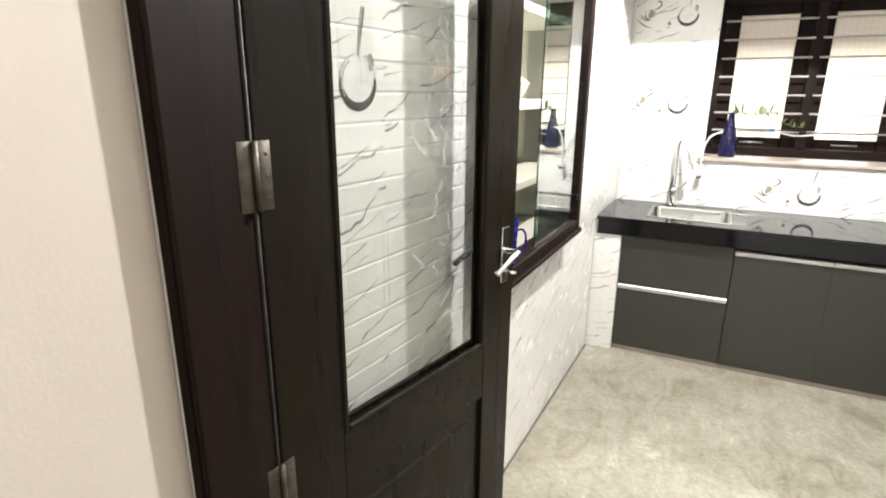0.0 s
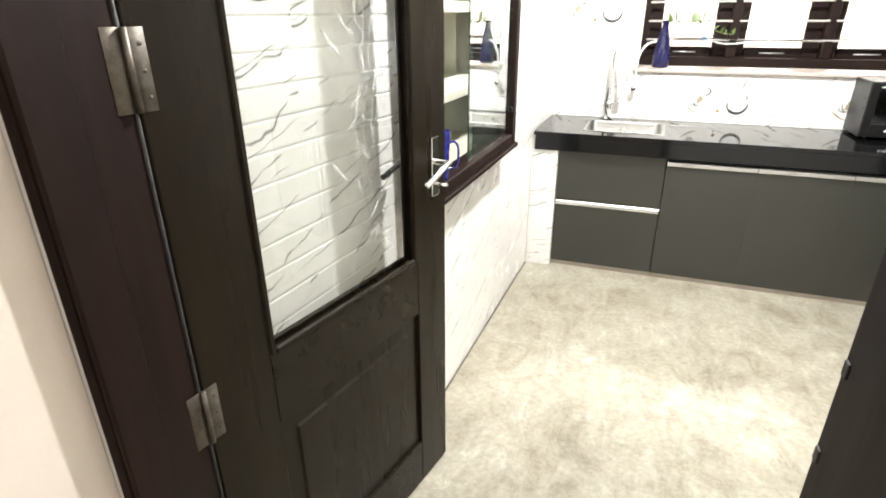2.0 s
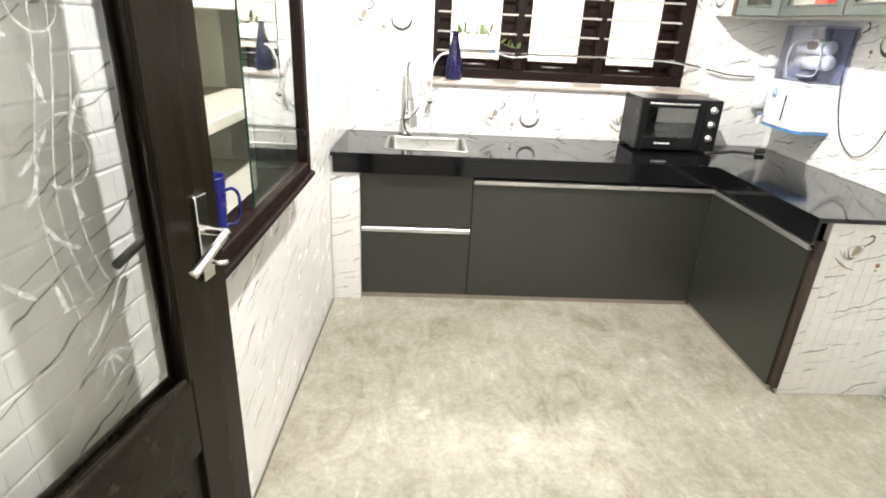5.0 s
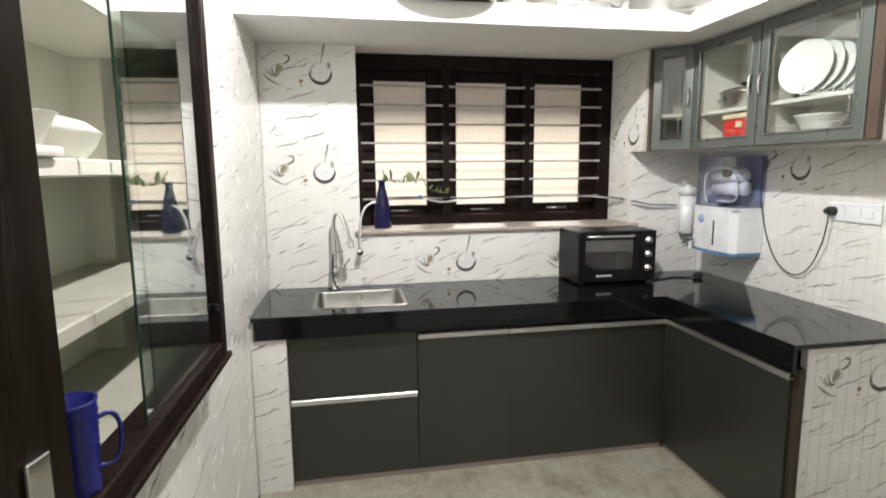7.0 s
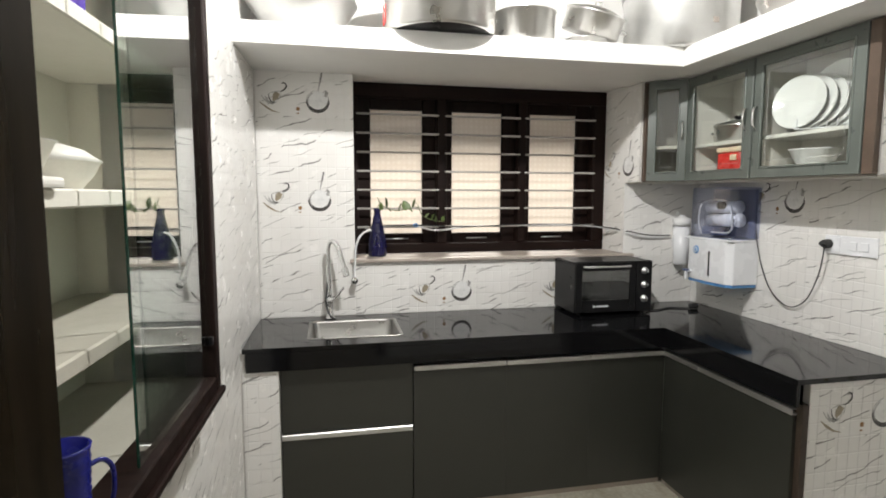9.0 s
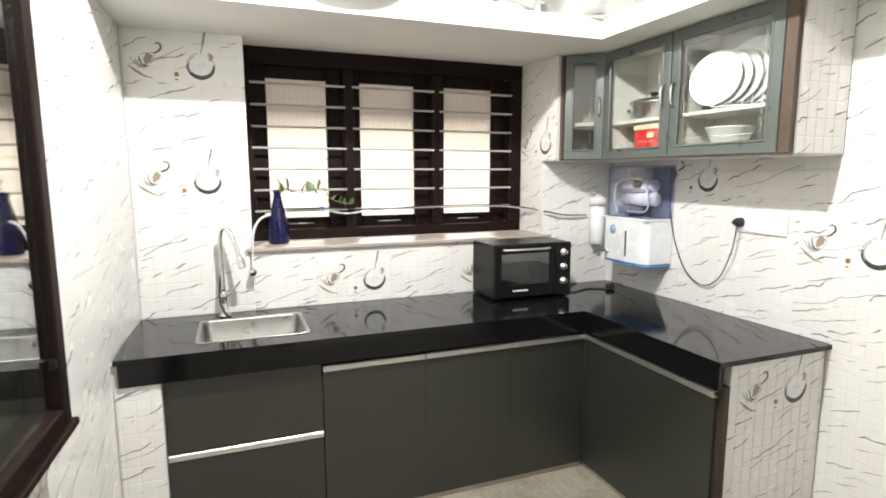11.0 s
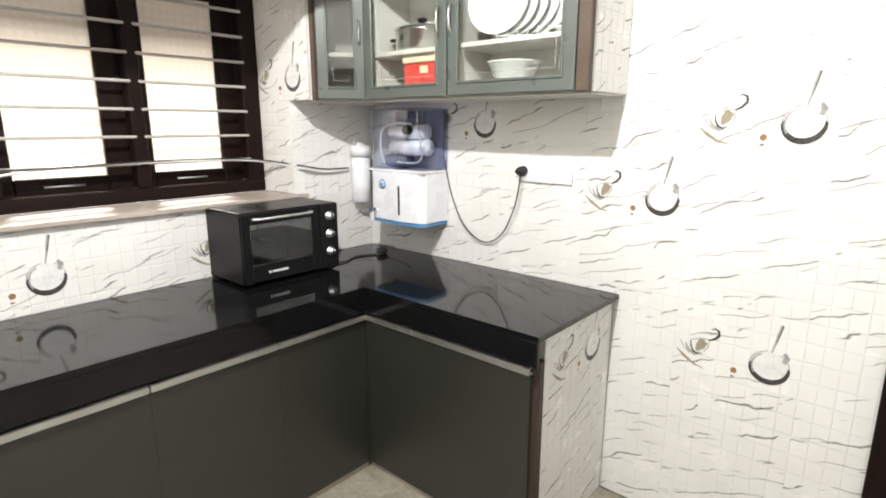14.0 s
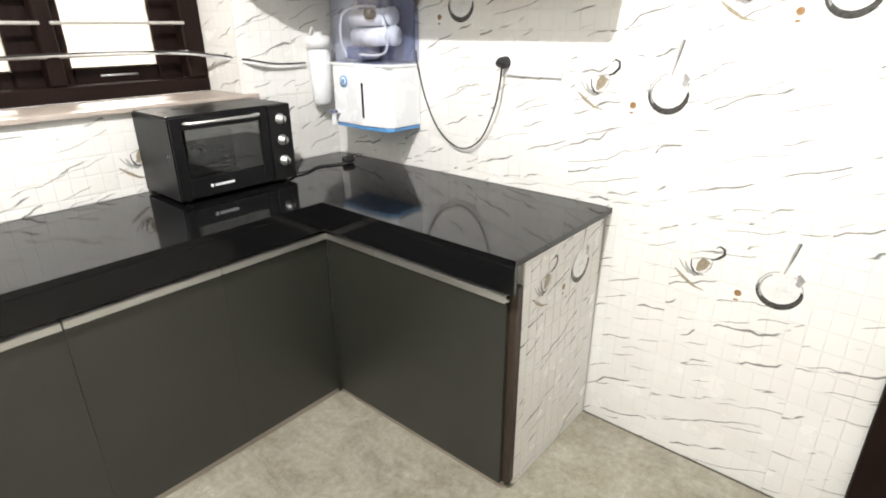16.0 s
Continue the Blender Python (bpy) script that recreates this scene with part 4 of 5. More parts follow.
def wall_cabinets():
    h = CT - CB - 0.004
    a, b = Vector((1.700, 4.236)), Vector((1.884, 4.092))
    corner_c = thing("corner_cabinet", (0, 0, CB), "sage green corner wall cabinet with glass door", "cabinet", "sage wall cabinets")
    body = prism([(1.726, 4.243), (1.893, 4.112), (1.893, 4.094), (2.168, 4.094), (2.168, 4.392), (1.726, 4.392)], 0.002, 0.020)
    part("floor_board", body, "offwhite", corner_c)
    part("post", boxed(1.697, 1.724, 4.222, 4.2425, 0.002, h, 0.002), "brown_edge", corner_c, "dark brown edge post")
    # shelf and added lining boards, coloured dark so the corner looks dim inside
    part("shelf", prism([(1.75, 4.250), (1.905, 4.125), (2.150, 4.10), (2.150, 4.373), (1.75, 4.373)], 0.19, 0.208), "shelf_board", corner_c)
    part("back_board", boxed(1.736, 2.150, 4.374, 4.391, 0.021, h), "shelf_board", corner_c, "added beige back board, colour toned down to make the interior dim")
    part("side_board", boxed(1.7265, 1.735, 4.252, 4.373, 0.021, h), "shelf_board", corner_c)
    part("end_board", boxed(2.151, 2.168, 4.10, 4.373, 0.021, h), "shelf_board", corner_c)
    ang = math.degrees(math.atan2(b.y - a.y, b.x - a.x))
    glass_door(corner_c, (b - a).length, h, pose(a.x + 0.016, a.y - 0.012, 0.002, 0, 0, ang) @ Matrix.Diagonal((0.9, 1, 1, 1)), (b - a).length - 0.028)
    wide = thing("wall_cabinet", (0, 0, CB), "sage green wall cabinet with two glass doors and dishes", "cabinet", "sage wall cabinets")
    part("floor_board", boxed(1.893, 2.168, 3.030, 4.092, 0.002, 0.020), "offwhite", wide)
    part("back_board", boxed(2.150, 2.168, 3.030, 4.092, 0.021, h), "offwhite", wide, "cream painted back board")
    part("partition", boxed(1.902, 2.149, 3.592, 3.606, 0.021, h), "offwhite", wide)
    part("end_board", boxed(1.893, 2.149, 4.076, 4.090, 0.021, h), "offwhite", wide)
    part("shelf", boxed(1.920, 2.149, 3.607, 4.075, 0.185, 0.203, 0.002), "offwhite", wide, "cream shelf board")
    part("shelf", boxed(1.920, 2.149, 3.031, 3.591, 0.185, 0.203, 0.002), "offwhite", wide, "cream shelf board")
    part("end_post", boxed(1.876, 1.903, 3.000, 3.046, 0.002, h, 0.002), "brown_edge", wide, "dark brown edge post")
    for y0, y1, left in ((4.088, 3.606, False), (3.600, 3.048, True)):
        w = y0 - y1
        glass_door(wide, w, h, pose(1.892, y0, 0.002, 0, 0, -90), 0.028 if left else w - 0.028)


wall_cabinets()
solid("cabinet_soffit", prism([(1.712, 4.250), (1.908, 4.108), (1.908, 3.006), (2.170, 3.006), (2.170, 4.392), (1.712, 4.392)], CB - 0.007, CB - 0.001), "offwhite", "painted underside slab of the wall cupboards", "soffit", kind="structure")


# ---- dishes in the wall cabinet ----
SH = CB + 0.2035
pot = thing("cooking_pot", Matrix.Translation((2.025, 3.875, SH)) @ Matrix.Diagonal((1.5, 1.75, 1.08, 1)), "small steel cooking pot with lid and side handles", "pot")
part("body", lathe([(0, 0.001), (0.062, 0.001), (0.070, 0.008), (0.072, 0.075), (0.076, 0.078), (0.068, 0.079)], 28), "steel", pot)
part("lid", lathe([(0.0765, 0.0795), (0.07, 0.09), (0.03, 0.103), (0, 0.106)], 28), "steel", pot)
part("knob", lathe([(0.008, 0.104), (0.006, 0.112), (0.014, 0.118), (0.012, 0.127), (0, 0.13)], 16), "black", pot)
for s in (-1, 1):
    part("side_handle", tube([(0, s * 0.072, 0.052), (0.012, s * 0.098, 0.056), (-0.012, s * 0.098, 0.056), (-0.02, s * 0.07, 0.052)], 0.006, 8), "black", pot)

box = thing("food_container", (1.990, 3.755, CB + 0.0205), "red plastic food container with cream lid", "container")
part("body", boxed(-0.08, 0.08, -0.125, 0.125, 0, 0.122, 0.014, 3), "red", box)
part("lid", boxed(-0.084, 0.084, -0.129, 0.129, 0.1225, 0.150, 0.010, 3), "cream_plastic", box, "cream lid")
part("clip", boxed(-0.088, -0.0805, -0.022, 0.022, 0.080, 0.110, 0.003, 2), "cream_plastic", box)

rack = thing("plate_rack", pose(2.03, 3.34, SH, 0, 0, 36), "white wire rack holding plates upright", "rack")
for s in (-0.05, 0.05):
    part("rail", tube([(s, -0.12, 0.010), (s, 0.12, 0.010)], 0.0035, 6, smooth=1), "white_plastic", rack)
for k in range(7):
    y = -0.111 + 0.037 * k
    part("rung", tube([(-0.05, y, 0.012), (-0.052, y, 0.045), (-0.02, y, 0.056), (0.02, y, 0.056), (0.052, y, 0.045), (0.05, y, 0.012)], 0.0028, 6), "white_plastic", rack)


def plate(r):
    return lathe([(0, 0.004), (r * 0.58, 0.004), (r * 0.66, 0.009), (r * 0.97, 0.019), (r, 0.021), (r * 0.985, 0.016), (r * 0.66, 0.003), (r * 0.56, 0), (0, 0)], 36)


facing = Vector((-0.96, -0.22, 0.17)).to_track_quat("Z", "Y").to_matrix().to_4x4()
for k, r in enumerate((0.118, 0.118, 0.118, 0.118, 0.146)):
    p = solid("dinner_plate", plate(r), "china", "white china dinner plate standing upright in a rack", "plate", "plates in the rack")
    p.matrix_world = Matrix.Translation((1.955 + 0.027 * k, 3.415 - 0.026 * k, SH + 0.0125 + r * 0.975)) @ facing
solid("serving_bowl", lathe([(0, 0), (0.045, 0), (0.05, 0.006), (0.072, 0.045), (0.098, 0.100), (0.104, 0.106), (0.098, 0.103), (0.068, 0.048), (0.04, 0.012), (0, 0.010)], 40), "china", "wide white china serving bowl", "bowl").matrix_world = pose(2.01, 3.38, CB + 0.021)
solid("small_dish", lathe([(0, 0), (0.03, 0), (0.055, 0.02), (0.06, 0.026), (0.055, 0.024), (0.028, 0.006), (0, 0.005)], 28), "china", "small white dish on the cabinet shelf", "dish").matrix_world = pose(2.02, 3.15, SH)
solid("drinking_glass", lathe([(0, 0), (0.028, 0), (0.034, 0.08), (0.032, 0.08), (0.026, 0.006), (0, 0.006)], 24), "glass", "clear drinking glass on the cabinet floor", "glass").matrix_world = pose(1.99, 3.16, CB + 0.021)


# ---- water purifier ----
def purifier():
    u = thing("water_purifier", (EAST - 0.006, 4.03, 1.04), "white wall-mounted water purifier with blue clear cover", "purifier")
    y0, y1, d = -0.185, 0.180, 0.182
    shell = prism([(0, y0), (-d + 0.03, y0), (-d, y0 + 0.03), (-d - 0.012, -0.03), (-d, y1 - 0.03), (-d + 0.03, y1), (0, y1)], 0.012, 0.245, 0.006)
    part("tank", shell, "white_plastic", u)
    part("base_band", prism([(0, y0 + 0.006), (-d + 0.03, y0 + 0.006), (-d + 0.006, y0 + 0.03), (-d - 0.006, -0.03), (-d + 0.006, y1 - 0.03), (-d + 0.03, y1 - 0.006), (0, y1 - 0.006)], -0.004, 0.0115, 0.003), "sky_blue", u, "blue base band")
    part("level_window", boxed(-d - 0.0145, -d - 0.004, -0.047, -0.037, 0.045, 0.185, 0.002), "black", u, "dark water level slot")
    part("badge", moved(lathe([(0, 0.003), (0.022, 0.003), (0.024, 0)], 24), pose(-d - 0.0065, 0.075, 0.185, 0, -88, 0)), "sky_blue", u, "round blue badge")
    part("badge_ring", moved(lathe([(0.010, 0.004), (0.016, 0.0042), (0.016, 0.003)], 24), pose(-d - 0.0068, 0.075, 0.185, 0, -88, 0)), "white_plastic", u)
    tap = part("tap", tube([(-d, 0.12, 0.055), (-d - 0.03, 0.12, 0.052), (-d - 0.035, 0.12, 0.03), (-d - 0.035, 0.12, 0.005)], 0.009, 10), "white_plastic", u, "white dispensing tap")
    part("tap_lever", boxed(-d - 0.05, -d - 0.022, 0.105, 0.135, 0.055, 0.068, 0.004, 2), "navy", tap)
    part("tray_lip", boxed(-d - 0.004, -0.01, y0 - 0.003, y1 + 0.003, 0.2455, 0.256, 0.003), "white_plastic", u)
    cov = prism([(0, y0), (-d + 0.035, y0), (-d + 0.004, y0 + 0.035), (-d + 0.004, y1 - 0.035), (-d + 0.035, y1), (0, y1)], 0.257, 0.540, 0.010)
    for v in cov.verts:
        if v.co.z > 0.5:
            v.co = Vector((v.co.x * 0.97, (v.co.y + 0.0025) * 1.02 - 0.0025, v.co.z))
    g = part("cover", cov, "cover", u, "clear bluish cover")
    g.visible_shadow = False
    part("back_panel", boxed(-0.014, -0.002, y0 + 0.022, y1 - 0.022, 0.262, 0.528), "navy", u)
    for z, r, ya, yb in ((0.432, 0.033, -0.10, 0.11), (0.360, 0.036, -0.11, 0.10)):
        c = part("filter_cartridge", tube([(-0.08, ya, z), (-0.08, yb, z - 0.008)], r, 14, smooth=1), "white_plastic", u, "white filter cartridge")
        part("end_cap", tube([(-0.08, ya - 0.022, z + 0.001), (-0.08, ya - 0.0005, z)], r * 1.08, 14, smooth=1), "white_plastic", c)
    part("pump", boxed(-0.12, -0.02, 0.02, 0.13, 0.268, 0.320, 0.012, 2), "navy", u)
    part("valve", tube([(-0.11, -0.04, 0.44), (-0.145, -0.04, 0.44)], 0.020, 12, smooth=1), "black", u)
    part("tube", tube([(-0.11, 0.13, 0.27), (-0.12, 0.155, 0.34), (-0.12, 0.14, 0.44), (-0.115, 0.05, 0.47), (-0.115, -0.06, 0.468)], 0.0045, 8), "cable_white", u)
    part("tube", tube([(-0.125, -0.10, 0.44), (-0.135, -0.14, 0.36), (-0.13, -0.11, 0.295), (-0.12, 0.04, 0.288)], 0.0045, 8), "cable_white", u)


purifier()


# ---- toaster oven ----
def oven():
    x0, x1, y0, y1, z0, z1 = 1.235, 1.705, 4.105, 4.388, 0.875, 1.165
    o = thing("toaster_oven", (x0, y0, TOP), "black countertop toaster oven with glass door", "oven")
    w, d, a, b = x1 - x0, y1 - y0, z0 - TOP, z1 - TOP
    t = 0.010
    sh = bmesh.new()
    block(sh, 0, w, 0.012, d, b - t, b, 0.006, 2)
    block(sh, 0, t, 0.012, d, a, b - t)
    block(sh, w - 0.105, w, 0.012, d, a, b - t)
    block(sh, t, w - 0.105, 0.012, d, a, a + t)
    block(sh, t, w - 0.105, d - t, d, a + t, b - t)
    part("shell", sh, "black", o)
    part("control_panel", boxed(w - 0.098, w - 0.001, 0, 0.0115, a, b - 0.002, 0.002), "black", o)
    dr = bmesh.new()
    block(dr, 0.003, 0.040, 0, 0.0115, a + 0.004, b - 0.006, 0.002)
    block(dr, w - 0.140, w - 0.102, 0, 0.0115, a + 0.004, b - 0.006, 0.002)
    block(dr, 0.040, w - 0.140, 0.0002, 0.0113, b - 0.050, b - 0.006, 0.002)
    block(dr, 0.040, w - 0.140, 0.0002, 0.0113, a + 0.004, a + 0.072, 0.002)
    door = part("oven_door", dr, "black", o)
    g = part("door_glass", boxed(0.040, w - 0.140, 0.004, 0.008, a + 0.072, b - 0.050), "dark_glass", door, "dark glass")
    g.visible_shadow = False
    grip = tube([(0.060, 0, b - 0.026), (0.060, -0.024, b - 0.026), (w - 0.160, -0.024, b - 0.026), (w - 0.160, 0, b - 0.026)], 0.0055, 8, smooth=2)
    part("handle", grip, "alu", door, "bright bar handle")
    part("lettering_bar", boxed(0.125, 0.200, -0.0012, 0.0002, a + 0.034, a + 0.042), "white_plastic", door, "pale maker's mark")
    part("mark", lathe([(0, 0), (0.006, 0), (0.006, 0.001), (0, 0.0012)], 16), "white_plastic", door).matrix_local = pose(0.114, 0.0002, a + 0.038, 90, 0, 0)
    for z in (b - 0.055, b - 0.135, b - 0.215):
        k = part("knob", moved(lathe([(0.020, 0), (0.020, 0.004), (0.016, 0.006), (0.0145, 0.022), (0, 0.023)], 24), pose(w - 0.050, 0, z, 90, 0, 0)), "alu", o, "silver control knob")
        part("pointer", boxed(w - 0.052, w - 0.048, -0.0245, -0.018, z - 0.013, z + 0.013), "black", k)
    ra = bmesh.new()
    for k in range(9):
        tube([(t + 0.005 + 0.038 * k, 0.03, 0.115), (t + 0.005 + 0.038 * k, d - 0.02, 0.115)], 0.0016, 5, ra, 1)
    tube([(t, 0.03, 0.115), (w - 0.107, 0.03, 0.115)], 0.0022, 5, ra, 1)
    tube([(t, d - 0.02, 0.115), (w - 0.107, d - 0.02, 0.115)], 0.0022, 5, ra, 1)
    part("wire_rack", ra, "chrome", o)
    part("liner", boxed(t + 0.001, w - 0.106, d - t - 0.003, d - t - 0.0005, a + t, b - t), "sink_steel", o, "grey steel oven lining")
    part("liner_floor", boxed(t + 0.001, w - 0.106, 0.02, d - t - 0.004, a + t + 0.0005, a + t + 0.003), "sink_steel", o)
    for z in (0.05, b - 0.03):
        part("heating_rod", tube([(t, 0.12, z), (w - 0.107, 0.12, z)], 0.004, 8, smooth=1), "steel", o)
    for x in (0.04, w - 0.04):
        for y in (0.04, d - 0.04):
            part("foot", lathe([(0, 0), (0.012, 0), (0.014, 0.0148), (0, 0.0148)], 12, at=(x, y, 0)), "rubber", o)


oven()
lead = thing("oven_lead", (1.95, 4.20, TOP), "black oven lead and plug lying on the worktop", "cable")
part("lead", tube([(-0.245, 0.03, 0.06), (-0.22, -0.02, 0.012), (-0.15, -0.03, 0.005), (-0.06, 0.01, 0.0045), (0.02, -0.02, 0.0045), (0.06, -0.03, 0.006)], 0.004, 8), "rubber", lead)
part("plug", tube([(0.055, -0.03, 0.018), (0.085, -0.032, 0.018), (0.10, -0.033, 0.018)], 0.0165, 12), "rubber", lead)
part("pin", tube([(0.10, -0.033, 0.024), (0.122, -0.034, 0.024)], 0.003, 6, smooth=1), "chrome", lead)


# ---- sink tap ----
def tap():
    t = thing("kitchen_tap", (-0.100, 4.325, TOP), "chrome swan-neck kitchen tap on the worktop", "tap")
    part("base", lathe([(0, 0), (0.027, 0), (0.027, 0.008), (0.019, 0.016), (0.017, 0.09), (0.0185, 0.095), (0.0185, 0.115), (0.012, 0.122), (0, 0.122)], 24), "chrome", t)
    part("spout", tube([(0, 0, 0.115), (-0.004, 0, 0.30), (-0.003, -0.005, 0.39), (0.012, -0.018, 0.425), (0.035, -0.035, 0.415), (0.060, -0.06, 0.355), (0.078, -0.085, 0.285)], 0.0105, 12), "chrome", t)
    part("spray_head", tube([(0.076, -0.083, 0.290), (0.084, -0.093, 0.262), (0.088, -0.098, 0.246)], 0.018, 14), "chrome", t)
    part("lever", tube([(0.014, -0.005, 0.10), (0.045, -0.01, 0.135), (0.075, -0.015, 0.175)], 0.006, 8), "chrome", t)
    part("supply_hose", tube([(-0.012, 0.01, 0.20), (-0.02, 0.0, 0.09), (-0.004, -0.03, 0.03), (0.03, -0.055, 0.006)], 0.005, 8), "rubber", t, "thin dark hose")


tap()
ang = thing("wall_valve", (0.035, NORTH - 0.006, 1.065), "chrome angle valve with pale hose rising to the window", "valve")
part("body", tube([(0, 0, 0), (0, -0.045, 0)], 0.013, 12, smooth=1), "chrome", ang)
part("knob", tube([(0, -0.046, 0), (0, -0.066, 0)], 0.018, 12, smooth=1), "chrome", ang)
part("hose", tube([(0.0, -0.03, 0.010), (0.004, -0.034, 0.09), (0.010, -0.036, 0.18), (0.03, -0.03, 0.235), (0.06, 0.0, 0.262), (0.10, 0.05, 0.270)], 0.006, 8), "cable_white", ang, "pale flexible hose")


# ---- blue bottle with a climbing plant ----
bottle = thing("blue_bottle", (0.178, 4.520, 1.1785), "deep blue bottle with a trailing money plant", "bottle")
part("body", lathe([(0, 0), (0.048, 0), (0.053, 0.008), (0.054, 0.055), (0.050, 0.095), (0.041, 0.145), (0.030, 0.195), (0.021, 0.235), (0.018, 0.262), (0.021, 0.265), (0.021, 0.280), (0.013, 0.280), (0, 0.262)], 28), "cobalt", bottle)
vine = [(0, 0, 0.265), (0.01, -0.004, 0.30), (0.05, -0.008, 0.285), (0.11, -0.01, 0.265), (0.17, -0.01, 0.275), (0.235, -0.005, 0.285), (0.27, 0.0, 0.235), (0.34, 0.01, 0.205), (0.40, 0.02, 0.20)]
part("stem", tube(vine, 0.0025, 6), "stem", bottle, "thin green stem")
vine_rng = random.Random(5)


def heart(size):
    bm = bmesh.new()
    mid = [bm.verts.new((0, size * k / 4, -0.12 * size * (k / 4) ** 2)) for k in range(5)]
    for s in (-1, 1):
        rim = [bm.verts.new((s * size * x, size * y, 0.06 * size - 0.1 * size * y * y)) for x, y in ((0.16, -0.10), (0.40, 0.10), (0.42, 0.40), (0.24, 0.74))]
        seq = [mid[0], *rim, mid[4]]
        for i in range(3):
            bm.faces.new((mid[i], seq[i + 1], seq[i + 2], mid[i + 1]) if s > 0 else (mid[i], mid[i + 1], seq[i + 2], seq[i + 1]))
        bm.faces.new((mid[3], seq[4], mid[4]) if s > 0 else (mid[3], mid[4], seq[4]))

    for f in bm.faces:
        f.smooth = True
    return bm


for k, (p, s) in enumerate((((0.012, -0.006, 0.300), 0.052), ((0.052, -0.012, 0.288), 0.061), ((0.075, -0.010, 0.262), 0.043), ((0.125, -0.014, 0.262), 0.058), ((0.175, -0.012, 0.272), 0.064), ((0.215, -0.010, 0.292), 0.058), ((0.245, -0.006, 0.280), 0.052), ((0.285, 0.002, 0.226), 0.036), ((0.325, 0.008, 0.212), 0.040), ((0.352, 0.010, 0.200), 0.036), ((0.392, 0.018, 0.204), 0.034), ((0.020, -0.010, 0.272), 0.046), ((0.195, -0.012, 0.262), 0.050))):
    part("leaf", heart(s), "leaf_green", bottle, "small heart-shaped leaf" if k == 0 else "").matrix_local = pose(*p, 70 + vine_rng.uniform(-25, 25), vine_rng.uniform(-30, 30), vine_rng.uniform(-120, 120))


# ---- cables and switch boxes ----
wire = thing("window_cable", (0, 0, 0), "white and dark cable strung along the window bars", "cable")
part("white_lead", tube([(0.12, 4.640, 1.325), (0.30, 4.640, 1.350), (0.42, 4.640, 1.345), (0.56, 4.638, 1.318), (0.75, 4.636, 1.338), (1.05, 4.638, 1.345), (1.35, 4.636, 1.342), (1.58, 4.635, 1.335), (1.66, 4.50, 1.320), (1.72, 4.385, 1.300), (1.85, 4.384, 1.275), (1.998, 4.384, 1.278)], 0.0055, 8), "cable_white", wire)
part("dark_lead", tube([(0.20, 4.634, 1.352), (0.42, 4.632, 1.352), (0.70, 4.630, 1.340), (1.10, 4.632, 1.350), (1.50, 4.631, 1.346), (1.64, 4.52, 1.332), (1.72, 4.378, 1.312), (1.85, 4.378, 1.290), (1.998, 4.379, 1.287)], 0.0035, 8), "rubber", wire)
part("knot", tube([(0.405, 4.628, 1.352), (0.42, 4.622, 1.362), (0.435, 4.630, 1.350), (0.42, 4.640, 1.340), (0.408, 4.630, 1.348)], 0.004, 6), "sky_blue", wire, "small blue tie")
cv = thing("filter_housing", (2.05, NORTH - 0.006, 1.105), "white cylindrical water pre-filter on the wall", "filter")
part("housing", moved(lathe([(0, 0), (0.03, 0), (0.044, 0.012), (0.048, 0.24), (0.0, 0.24)], 24), pose(0, -0.052, 0)), "white_plastic", cv)
part("cap", moved(lathe([(0, 0.241), (0.054, 0.241), (0.055, 0.275), (0.045, 0.292), (0.02, 0.297), (0.018, 0.31), (0, 0.31)], 24), pose(0, -0.052, 0)), "cable_white", cv, "white screw cap")
part("bracket", boxed(-0.03, 0.03, -0.006, -0.0005, 0.10, 0.29, 0.002), "cable_white", cv)
part("thin_hose", tube([(-0.015, -0.052, 0.306), (-0.03, -0.055, 0.330), (-0.045, -0.05, 0.29), (-0.052, -0.04, 0.24)], 0.003, 6), "cable_white", cv)

sw = thing("switch_plate", (EAST - 0.006, 3.315, 1.27), "white wall socket and switch plate", "socket")
part("plate", boxed(-0.010, 0, -0.125, 0.125, 0, 0.085, 0.004, 2), "white_plastic", sw)
part("switch", boxed(-0.014, -0.0102, -0.035, 0.0, 0.022, 0.062, 0.002), "white_plastic", sw)
part("switch", boxed(-0.014, -0.0102, -0.09, -0.05, 0.022, 0.062, 0.002), "white_plastic", sw)
part("socket_face", boxed(-0.012, -0.0102, 0.045, 0.115, 0.008, 0.077, 0.002), "white_plastic", sw)
pl = thing("plug_lead", (EAST - 0.018, 3.415, 1.315), "black plug with lead hanging to the purifier", "plug")
part("plug", tube([(0.004, 0, 0), (-0.012, 0, 0), (-0.026, 0, -0.002), (-0.032, 0, -0.008)], 0.021, 14), "rubber", pl)
part("lead", tube([(-0.026, 0, -0.012), (-0.026, 0.004, -0.06), (-0.02, 0.03, -0.16), (-0.008, 0.10, -0.285), (-0.004, 0.20, -0.335), (-0.004, 0.31, -0.28), (-0.004, 0.385, -0.16), (-0.006, 0.428, -0.02), (-0.01, 0.43, 0.03)], 0.0030, 8), "rubber", pl)


# ---- pots on the loft ----
LT = LOFT + 0.0955


def vessel(name, profile, place, material, label, extra=()):
    v = thing(name, place if isinstance(place, Matrix) else Matrix.Translation(place), label, "pot", "pots on the loft")
    part("body", lathe(profile, 48), material, v)
    for nm, bm, mt in extra:
        part(nm, bm, mt, v)
    return v


